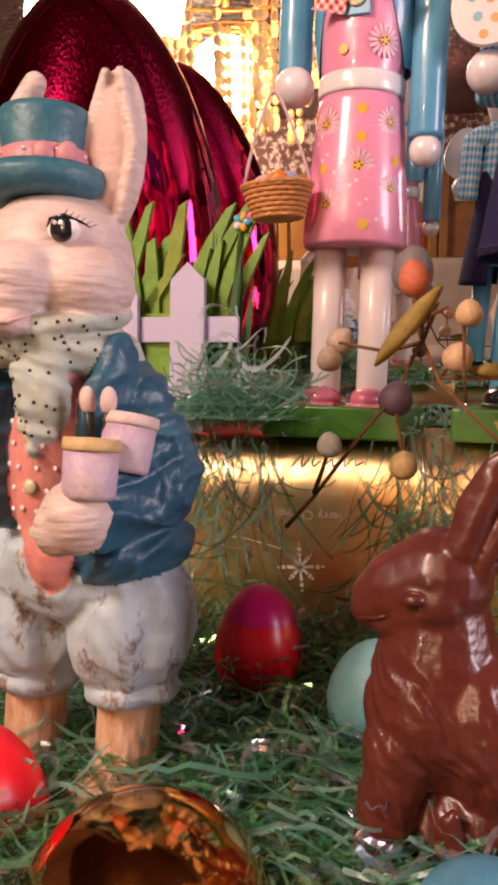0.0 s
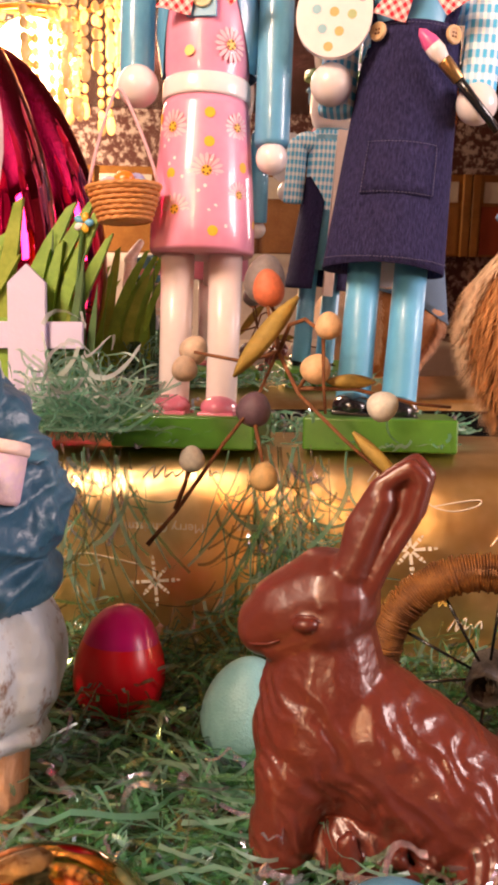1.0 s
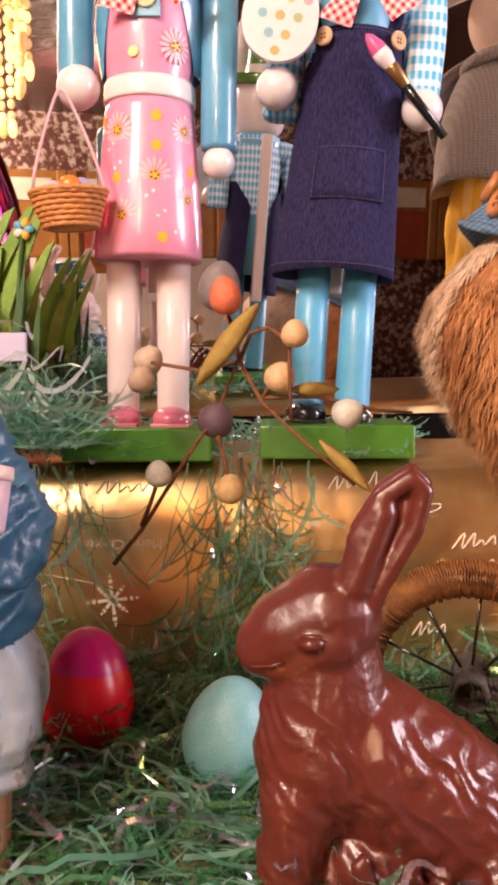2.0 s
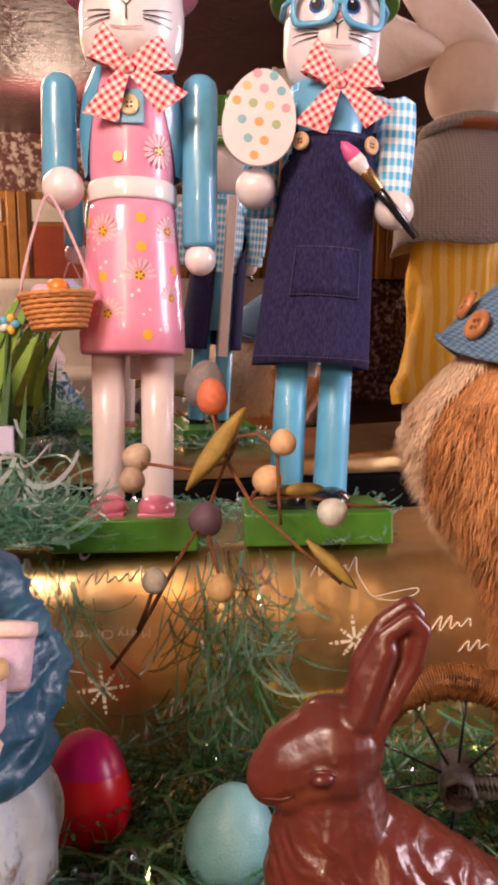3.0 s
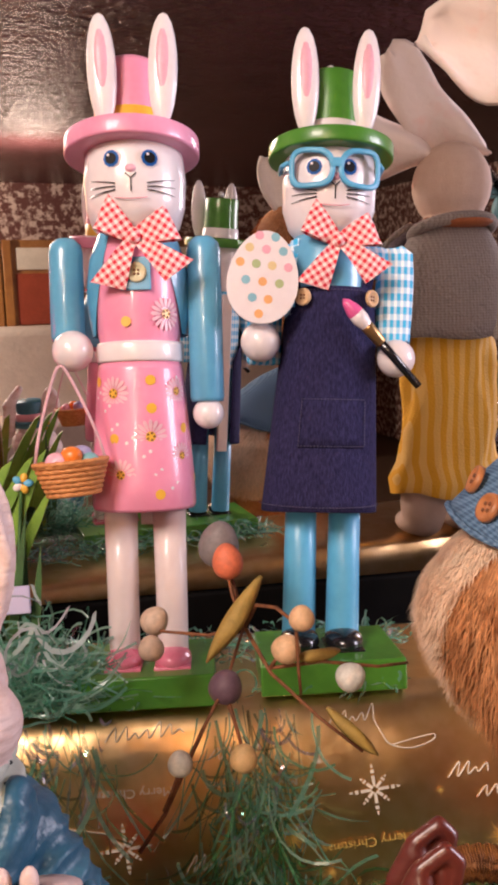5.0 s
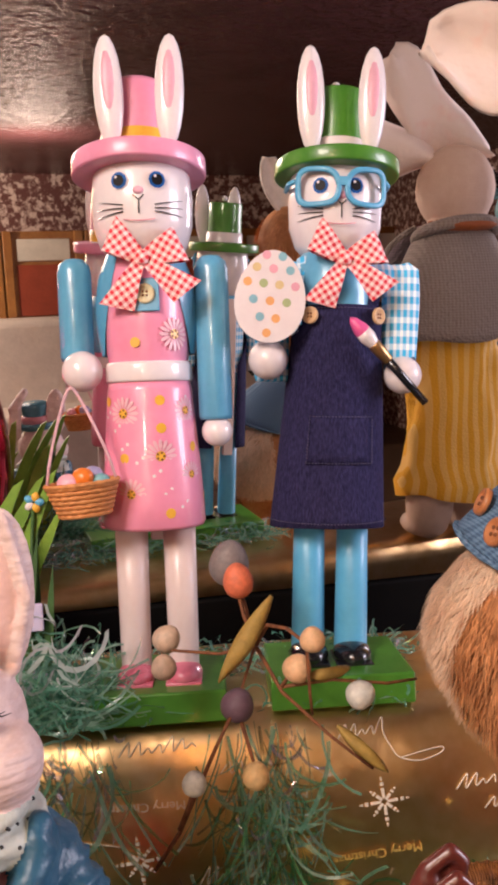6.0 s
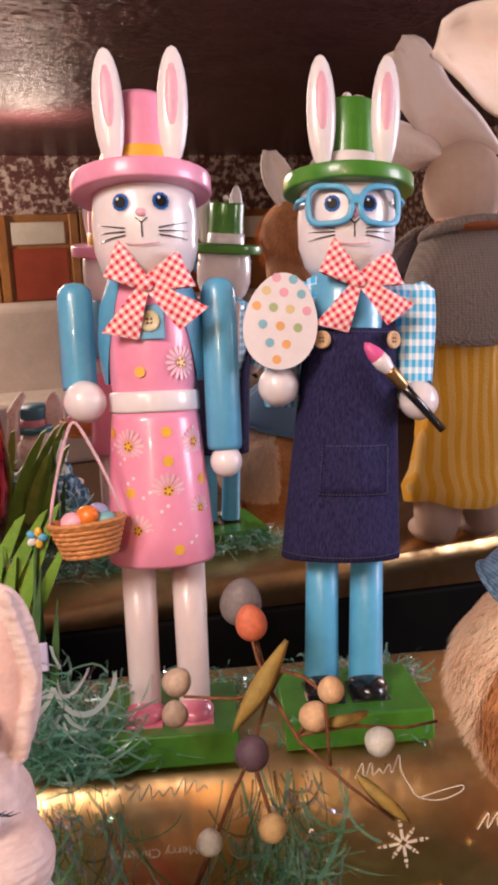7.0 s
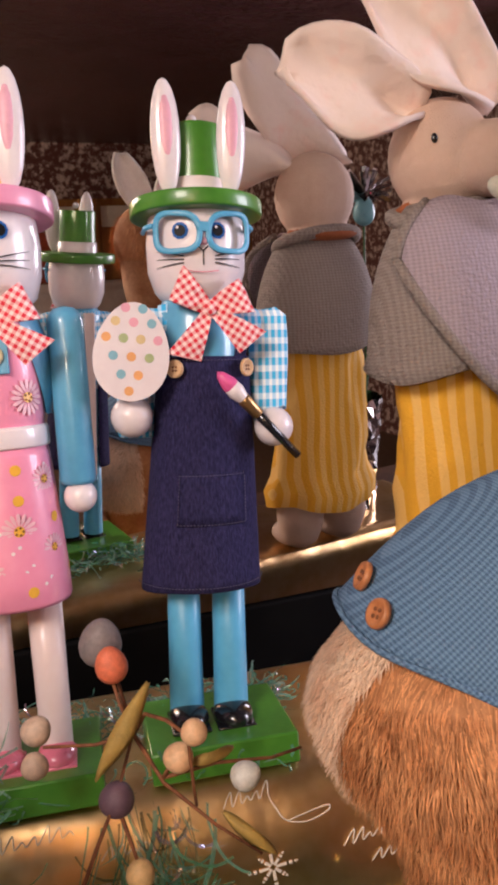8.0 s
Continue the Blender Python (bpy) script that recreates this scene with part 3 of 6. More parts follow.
bow("bow", PINK_AT @ pose(0.001, -0.0285, 0.279), "red and white gingham ribbon bow at the pink nutcracker's neck")
bow("bow", GREEN_AT @ pose(0.003, -0.0285, 0.2755), "red and white gingham ribbon bow at the aproned nutcracker's neck", 0.98)


def button(name, at, r, m, label, holes=4):
    s = Shape()
    s.lathe([(0, 0.0006), (r * 0.6, 0.0006), (r * 0.72, 0.0014), (r * 0.92, 0.0014), (r, 0.0006), (r, -0.0006), (0, -0.0006)], m, None, 24)
    th = tagged(s.done(name, at=at), label, "button")
    h = Shape()
    for k in range(holes):
        a = math.pi / 4 + k * math.pi / 2
        h.lathe([(0, 0.0009), (r * 0.13, 0.0009), (r * 0.13, 0.0002)], TWIG, Matrix.Translation((r * 0.26 * math.cos(a), r * 0.26 * math.sin(a), 0)), 8)
    h.done("holes", th)
    return th


WOODBTN = mat("wooden_button", (0.68, 0.45, 0.25), 0.5, color2=(0.58, 0.36, 0.18), scale=150)
PEARL = mat("pearl_button", (0.75, 0.68, 0.42), 0.2, color2=(0.6, 0.55, 0.35), coat=0.6, scale=200)
FRONT = Euler((radians(90), 0, 0)).to_matrix().to_4x4()
button("button", PINK_AT @ pose(0.0015, -0.0308, 0.258) @ FRONT, 0.0064, PEARL, "pearly round button on the blue bib")


def apron():
    th = holder("apron", "dark navy denim apron with a stitched pocket", "apron", GREEN_AT)
    grid = []
    nz = 22
    for k in range(nz + 1):
        f = k / nz
        z = 0.0965 + 0.1505 * f
        width = 2.75 - 1.5 * max(0, (f - 0.68) / 0.32) ** 1.3
        r = 0.039 - 0.009 * min(1, f * 1.05)
        row = []
        for j in range(29):
            a = (-width + 2 * width * j / 28) * (1.0 if f < 0.9 else 0.95)
            wav = 0.0008 * math.sin(5 * a + 1.3) * (1 - f)
            row.append(on_cone(r + wav, a, z + 0.0012 * math.cos(2 * a) * (1 - f)) + Vector((-0.0035 + 0.0065 * f, 0, 0)))
        grid.append(row)
    Shape().sheet(grid, DENIM, 0.0009).done("cloth", th)

    def patch(a0, a1, z0, z1, lift):
        g = []
        for k in range(5):
            z = z0 + (z1 - z0) * k / 4
            f = (z - 0.1) / 0.147
            r = 0.039 - 0.0095 * min(1, f * 1.05)
            g.append([on_cone(r + lift, a0 + (a1 - a0) * j / 8, z) + Vector((-0.0035 + 0.0065 * f, 0, 0)) for j in range(9)])
        return g
    Shape().sheet(patch(-0.56, 0.72, 0.14, 0.1735, 0.0016), DENIM, 0.0007).done("pocket", th)
    st = Shape()
    for zz, a0, a1 in ((0.172, -0.55, 0.71), (0.141, -0.55, 0.71), (0.101, -1.5, 1.5), (0.2445, -0.85, 0.85)):
        f = (zz - 0.1) / 0.147
        r = 0.039 - 0.0095 * min(1, f * 1.05) + 0.0026
        n = int((a1 - a0) * r / 0.0022)
        for k in range(n):
            a = a0 + (a1 - a0) * k / n
            d = Vector((-0.0035 + 0.0065 * f, 0, 0))
            st.tube([on_cone(r, a, zz) + d, on_cone(r, a + 0.0012 / r, zz) + d], 0.00022, STITCH, 4)
    for a in (-0.535, 0.695):
        for k in range(14):
            z = 0.1415 + 0.03 * k / 14
            f = (z - 0.1) / 0.147
            r = 0.039 - 0.0095 * min(1, f * 1.05) + 0.0026
            d = Vector((-0.0035 + 0.0065 * f, 0, 0))
            st.tube([on_cone(r, a, z) + d, on_cone(r, a, z + 0.0013) + d], 0.00022, STITCH, 4)
    st.done("stitching", th, "pale thread stitching")["kind"] = "stuff"
    for sx in (-1, 1):
        g = []
        for k in range(9):
            f = k / 8
            c = on_cone(0.0305 + 0.001, sx * (0.8 + 0.5 * f), 0.24 + 0.034 * math.sin(f * 1.5))
            g.append([c + Vector((sx * 0.0042 * j, 0, 0.002 * j)) for j in (-1, 0, 1)])
        Shape().sheet(g, DENIM, 0.0008).done("strap", th)


STITCH = mat("pale_thread", (0.13, 0.12, 0.2), 0.9)
apron()
button("button", GREEN_AT @ pose(-0.0195, -0.0285, 0.2395, 0, 0, -32) @ FRONT, 0.0058, WOODBTN, "pale wooden four-hole button on the apron bib")
button("button", GREEN_AT @ pose(0.0268, -0.0265, 0.2395, 0, 0, 38) @ FRONT, 0.0058, WOODBTN, "pale wooden four-hole button on the apron bib")


def spectacles():
    th = holder("spectacles", "chunky sky blue spectacles on the white face", "spectacles", GREEN_AT)

    def loop(sx, grow):
        pts = []
        for k in range(32):
            a = 2 * math.pi * k / 32
            c, s_ = math.cos(a), math.sin(a)
            px = 0.0005 + sx * 0.0158 + (0.0128 + grow) * (abs(c) ** 0.62) * (1 if c > 0 else -1)
            pz = 0.3232 + (0.0112 + grow) * (abs(s_) ** 0.72) * (1 if s_ > 0 else -1) + 0.0022 * sx * c * (1 if s_ > 0 else -0.4)
            pts.append((px, -0.0365 + 12.0 * px * px, pz))
        return pts
    for sx in (-1, 1):
        inner, outer = loop(sx, -0.0014), loop(sx, 0.002)
        s = Shape()
        rings = [[Vector((p[0], p[1] + dy, p[2])) for p in q] for q, dy in ((inner, 0.0022), (inner, 0.0002), (loop(sx, -0.0012), -0.0003), (loop(sx, 0.0017), -0.0003), (outer, 0.0002), (outer, 0.0022), (inner, 0.0022))]
        s.sheet(rings, BLUELEG, 0.0, True).done("rim", th)
        Shape().tube([(sx * 0.0305, -0.0245, 0.328), (sx * 0.0338, -0.016, 0.328), (sx * 0.0342, 0.0, 0.3275)], 0.0017, BLUELEG, 8).done("temple", th)
    Shape().box((0.007, 0.0024, 0.006), BLUELEG, Matrix.Translation((0.0005, -0.0357, 0.3262)), 0.0006).done("bridge", th)


spectacles()


def egg_paddle():
    at = GREEN_AT @ pose(-0.0465, -0.034, 0.2505, 0, 6, 0)
    s = Shape()
    out = []
    for k in range(40):
        a = 2 * math.pi * k / 40
        out.append((0.0232 * math.sin(a) * (1 - 0.13 * -math.cos(a)), -0.0302 * math.cos(a)))
    s.flat(out, WHITE, 0.005)
    cols = [mat("dot_" + n, c, 0.4) for n, c in (("orange", (0.85, 0.42, 0.16)), ("pink", (0.82, 0.4, 0.5)), ("sage", (0.42, 0.5, 0.25)), ("blue", (0.25, 0.5, 0.6)), ("sand", (0.75, 0.58, 0.3)))]
    k = 0
    for row, z in enumerate((-0.024, -0.014, -0.003, 0.008, 0.018, 0.0265)):
        w = 0.0205 * math.sqrt(max(0, 1 - (z / 0.031) ** 2))
        xs = [-0.016, -0.0055, 0.005, 0.0155] if row % 2 else [-0.011, 0.0, 0.011]
        for x in xs:
            if abs(x) + 0.0035 < w:
                s.lathe([(0, 0.0001), (0.0029, 0.0001)], cols[(k * 2 + row) % 5], pose(x, -0.0026, z, 90, 0, 0), 14)
                k += 1
    tagged(s.done("egg_paddle", at=at), "flat white wooden egg with pastel polka dots held up", "egg ornament")


egg_paddle()


def paintbrush():
    at = GREEN_AT @ Matrix.Translation((0.0395, -0.0345, 0.2015)) @ Euler((radians(8), radians(-44), 0)).to_matrix().to_4x4()
    th = holder("paintbrush", "toy paintbrush with black handle and pink dipped bristles", "paintbrush", at)
    Shape().lathe([(0, -0.028), (0.0026, -0.0275), (0.0029, 0.0), (0.0031, 0.012), (0, 0.012)], BLACK, None, 16).done("handle", th)
    Shape().lathe([(0.0034, 0.011), (0.0038, 0.0115), (0.0044, 0.025), (0.0041, 0.0262), (0, 0.0262)], BRASS, None, 18).done("ferrule", th, "brushed brass ferrule")
    Shape().lathe([(0.0039, 0.0258), (0.0056, 0.032), (0.0052, 0.038), (0, 0.0385)], WHITE, None, 18).done("bristles", th)
    Shape().lathe([(0.00535, 0.0355), (0.0051, 0.04), (0.0028, 0.047), (0, 0.05)], HOTPINK, None, 18).done("dipped_tip", th, "hot pink paint on the tip")


BRASS = mat("brass", (0.5, 0.3, 0.13), 0.35, metal=0.9)
HOTPINK = mat("hot_pink_paint", (0.8, 0.12, 0.35), 0.35)
paintbrush()


def basket():
    at = pose(-0.173, 0.443, 0.2685, 0, -3, 12) @ Matrix.Scale(0.93, 4)
    th = holder("basket", "small orange-brown woven basket of toy eggs hanging from a hand", "basket", at)
    for row in range(7):
        f = row / 6
        r = 0.0165 + 0.0065 * f
        pts = []
        for k in range(60):
            a = 2 * math.pi * k / 60
            w = 0.0004 * (1 if (k // 2 + row) % 2 else -1)
            pts.append((1.0 * (r + w) * math.cos(a), 0.8 * (r + w) * math.sin(a), 0.0012 + 0.0032 * row))
        Shape().tube(pts, 0.0018, BASKET, 6, True).done("woven_cane", th)
    s = Shape()
    s.lathe([(0, 0.0), (0.0165, 0.0), (0.0175, 0.002), (0.022, 0.02), (0.0205, 0.02), (0.016, 0.003), (0, 0.003)], BASKET, None, 40, 0.8)
    s.done("bowl", th)
    r = Shape()
    r.tube([(0.0242 * math.cos(2 * math.pi * k / 48), 0.0195 * math.sin(2 * math.pi * k / 48), 0.0218 + 0.0004 * (k % 2)) for k in range(48)], 0.0017, BASKET, 6, True)
    r.done("rim", th)
    for x, y, z, m in ((-0.009, -0.003, 0.0225, PALEPINK), (0.001, -0.004, 0.0255, ORANGE), (0.008, 0.003, 0.0255, LILAC), (0.012, -0.002, 0.0205, AQUA)):
        Shape().egg((x, y, z), 0.0072, 0.0155, m, (70, 0, 40), 18).done("egg", th)
    h = Shape()
    for off in (0,):
        pts = []
        for k in range(17):
            a = math.pi * k / 16
            pts.append((-0.0235 * math.cos(a) * (1 - 0.62 * math.sin(a)), 0, 0.02 + 0.066 * math.sin(a) ** 0.9))
        h.tube(pts, 0.0011, CORD, 6)
    h.done("cord_handle", th, "pale pink cord handle")


LILAC = mat("lilac_paint", (0.35, 0.33, 0.55), 0.35)
CORD = mat("pink_cord", (0.72, 0.45, 0.5), 0.7)
basket()


# ---- printed motifs on the wrapping paper ----
def star(name, x, z, r, m, rays=8, dotted=False):
    y = front_y(z + r * 0.6) - 0.0016
    s = Shape()
    c = Vector((x, y, z))
    if not dotted:
        pts = []
        for k in range(rays * 2):
            a = math.pi * k / rays + 0.1
            ln = r * ((1.0 if k % 4 == 0 else 0.7) if k % 2 == 0 else 0.12)
            pts.append(s.bm.verts.new(c + Vector((math.cos(a) * ln, 0, math.sin(a) * ln))))
        mid = s.bm.verts.new(c)
        s._faces([s.bm.faces.new((mid, pts[k], pts[(k + 1) % len(pts)])) for k in range(len(pts))], m, False)
        return s.done(name, gift, fix=False)
    for k in range(rays):
        a = 2 * math.pi * k / rays + 0.1
        ln = r * (1.0 if k % 2 == 0 else 0.72)
        d, w = Vector((math.cos(a), 0, math.sin(a))), Vector((-math.sin(a), 0, math.cos(a)))
        wd = r * 0.055
        for f0, f1, w0, w1 in ((0.13, 0.55, wd, wd * 1.2), (0.64, 0.78, wd * 1.4, wd * 1.4), (0.86, 1.0, wd, wd * 0.4)):
            vs = [s.bm.verts.new(p) for p in (c + d * ln * f0 + w * w0, c + d * ln * f0 - w * w0, c + d * ln * f1 - w * w1, c + d * ln * f1 + w * w1)]
            s._faces([s.bm.faces.new(vs)], m, False)
    return s.done(name, gift, fix=False)


star("printed_snowflake", 0.005, 0.07, 0.0165, SILVERPRINT, 8, True)
star("printed_star", -0.03, 0.089, 0.009, SILVERPRINT, 10)
star("printed_star", -0.049, 0.043, 0.0165, GOLDPRINT, 12)
star("printed_star", -0.025, 0.019, 0.009, GOLDPRINT, 10)
star("printed_star", -0.008, 0.012, 0.004, GOLDPRINT, 8)
star("printed_star", 0.047, 0.067, 0.005, GOLDPRINT, 8)
star("printed_snowflake", -0.154, 0.044, 0.0165, SILVERPRINT, 8, True)
star("printed_star", -0.205, 0.035, 0.005, SILVERPRINT, 8)
star("printed_star", -0.075, 0.098, 0.005, SILVERPRINT, 8)
star("printed_snowflake", -0.29, 0.06, 0.016, SILVERPRINT, 8, True)


def printed_words(text, x, z, size, m, turn=180.0, shear=0.0):
    cu = bpy.data.curves.new("printed_text", "FONT")
    cu.body, cu.size, cu.align_x, cu.align_y, cu.shear, cu.extrude = text, size, "CENTER", "CENTER", shear, 0.00005
    tmp = new("tmp", cu)
    bpy.context.view_layer.update()
    me = bpy.data.meshes.new_from_object(tmp.evaluated_get(bpy.context.evaluated_depsgraph_get()))
    bpy.data.objects.remove(tmp)
    me.materials.clear()
    me.materials.append(m)
    ob = new("printed_text", me)
    ob.parent = gift
    ob.matrix_local = pose(x, front_y(z) - 0.0014, z, 90 - (4 if z > 0.07 else 0), turn, 0)
    return ob


printed_words("Merry Christmas", -0.152, 0.0785, 0.0085, SILVERPRINT, 180)
printed_words("Merry Christmas", -0.073, 0.0795, 0.0085, SILVERPRINT, 180)
printed_words("Merry Christmas", -0.001, 0.037, 0.0085, GOLDPRINT, 175)
printed_words("Merry Christmas", -0.26, 0.03, 0.0085, SILVERPRINT, 180)


def swirl(pts, m=SILVERPRINT, r=0.00045):
    s = Shape()
    out = []
    P = [Vector((x, front_y(z) - 0.0009, z)) for x, z in pts]
    for i in range(len(P) - 1):
        a, b, c, d = P[max(0, i - 1)], P[i], P[i + 1], P[min(len(P) - 1, i + 2)]
        for k in range(6):
            t = k / 6
            out.append(0.5 * ((2 * b) + (c - a) * t + (2 * a - 5 * b + 4 * c - d) * t * t + (3 * b - a - 3 * c + d) * t ** 3))
    out.append(P[-1])
    s.tube(out, r, m, 4)
    s.done("printed_script", gift)


def scribble(x, z, w, h, n, slant=0.4):
    """Handwriting that cannot be read, as one wavering line."""
    pts = []
    for k in range(n * 2 + 1):
        f = k / (n * 2)
        up = h * (1 if k % 2 else 0.15) * (0.7 + 0.3 * math.sin(k * 2.3))
        pts.append((x + w * f + slant * up, z + up + h * 0.25 * f))
    return pts


swirl(scribble(-0.022, 0.109, 0.03, 0.009, 5) + [(0.012, 0.104), (0.017, 0.097), (0.03, 0.094), (0.044, 0.0975), (0.046, 0.101), (0.036, 0.1), (0.018, 0.0965)])
swirl(scribble(-0.118, 0.023, 0.022, 0.014, 4))
swirl(scribble(-0.165, 0.108, 0.05, 0.009, 7))
swirl(scribble(-0.1, 0.094, 0.03, 0.008, 4))
swirl([(-0.19, 0.056), (-0.2, 0.052), (-0.215, 0.056), (-0.2, 0.06), (-0.18, 0.057), (-0.165, 0.054)])
swirl(scribble(0.028, 0.02, 0.02, 0.01, 4))
swirl(scribble(0.052, 0.073, 0.026, 0.011, 4, 0.5))
swirl(scribble(0.07, 0.06, 0.02, 0.008, 3, 0.5))
swirl(scribble(0.1, 0.1, 0.03, 0.01, 4, 0.5))
star("printed_star", 0.085, 0.035, 0.012, GOLDPRINT, 12)

BLUEEGG = mat("blue_glitter_egg", (0.09, 0.28, 0.42), 0.4, color2=(0.07, 0.22, 0.35), scale=120, bump=0.0004, bump_scale=900)

# ---- giant egg, coloured eggs ----
# Magenta reflection on the red egg's top, put in as a coloured cap.
MAGREFLECT = mat("magenta_egg_reflection", (0.85, 0.01, 0.2), 0.3, scale=18, sss=0.12)
tagged(Shape().egg((-0.381, 0.568, 0.313), 0.106, 0.372, MAGENTA, (0, -4, 0), 64).done("giant_egg"), "giant shiny magenta metallic egg standing on the box", "egg", "shiny eggs")
tagged(Shape().egg((-0.152, 0.36, 0.018), 0.0245, 0.066, REDEGG, (0, 3, 0)).lathe([(0.0205, 0.0142), (0.0198, 0.0165), (0.0165, 0.0235), (0.011, 0.0297), (0.005, 0.0328), (0, 0.0336)], MAGREFLECT, pose(-0.152, 0.36, 0.018, 0, 3, 0), 32).done("red_egg"), "bright red plastic egg standing in the grass", "egg", "plastic eggs")
tagged(Shape().egg((-0.075, 0.31, 0.018), 0.0215, 0.053, AQUA, (10, 8, 0)).done("aqua_egg"), "pale aqua glitter egg lying in the grass", "egg", "plastic eggs")
tagged(Shape().egg((-0.206, 0.185, -0.002), 0.0275, 0.062, REDEGG, (0, -6, 0)).done("red_egg"), "bright red plastic egg beside the bunny figurine", "egg", "plastic eggs")
tagged(Shape().egg((-0.007, 0.17, -0.002), 0.024, 0.05, BLUEEGG, (80, 0, 50)).done("aqua_egg"), "blue glitter egg lying at the chocolate bunny's feet", "egg", "plastic eggs")
gold = Shape()
gold.egg((0, 0, 0), 0.043, 0.1, GOLDEGG, (0, 0, 0), 56)
tagged(gold.done("gold_egg", at=pose(-0.112, 0.152, -0.012, 70, 0, 35)), "shiny copper-gold metallic egg lying in the grass", "egg", "shiny eggs")

# ---- bunny figurine ----
FUR = mat("painted_fur_resin", (0.68, 0.52, 0.48), 0.55, color2=(0.52, 0.35, 0.3), scale=1.0, grain=(80, 80, 190), contrast=(0.42, 0.78), bump=0.0011, bump_scale=1.0, stretch=(110, 110, 420))
INEAR = mat("inner_ear_resin", (0.7, 0.45, 0.4), 0.6, scale=80, bump=0.0006)
TEAL = mat("teal_resin", (0.035, 0.13, 0.18), 0.45, color2=(0.075, 0.21, 0.26), scale=45, contrast=(0.45, 0.75), bump=0.0012, bump_scale=120)
JACKET = mat("blue_jacket_resin", (0.022, 0.09, 0.155), 0.42, color2=(0.06, 0.16, 0.23), scale=1.0, grain=(26, 26, 80), contrast=(0.48, 0.8), bump=0.0008, bump_scale=190)
VEST = mat("coral_vest_resin", (0.8, 0.31, 0.28), 0.5, color2=(0.66, 0.22, 0.2), scale=60, bump=0.0006)
SCARF = mat("sage_scarf_resin", (0.45, 0.48, 0.42), 0.55, color2=(0.33, 0.25, 0.14), scale=45, contrast=(0.5, 0.72), bump=0.001, bump_scale=160)
PANTS = mat("greywhite_trousers_resin", (0.43, 0.51, 0.58), 0.5, color2=(0.2, 0.13, 0.1), scale=1.0, grain=(85, 85, 55), contrast=(0.545, 0.66), bump=0.0008, bump_scale=170)
PAWS = mat("tan_paws_resin", (0.72, 0.47, 0.33), 0.6, color2=(0.5, 0.25, 0.13), scale=1.0, grain=(150, 150, 50), bump=0.0025, bump_scale=1.0, stretch=(260, 260, 60))


def add_shape(ob, s):
    """Merges a Shape into the mesh of ob."""
    me = ob.data
    base_n = len(me.materials)
    for m in s.mats:
        me.materials.append(m)
    for f in s.bm.faces:
        f.material_index += base_n
    bmesh.ops.recalc_face_normals(s.bm, faces=s.bm.faces)
    tmp = bpy.data.meshes.new("tmp")
    s.bm.to_mesh(tmp)
    s.bm.free()
    bm = bmesh.new()
    bm.from_mesh(me)
    bm.from_mesh(tmp)
    bm.to_mesh(me)
    bm.free()
    bpy.data.meshes.remove(tmp)


TWIGDARK = mat("dark_dot_paint", (0.02, 0.02, 0.02), 0.5)


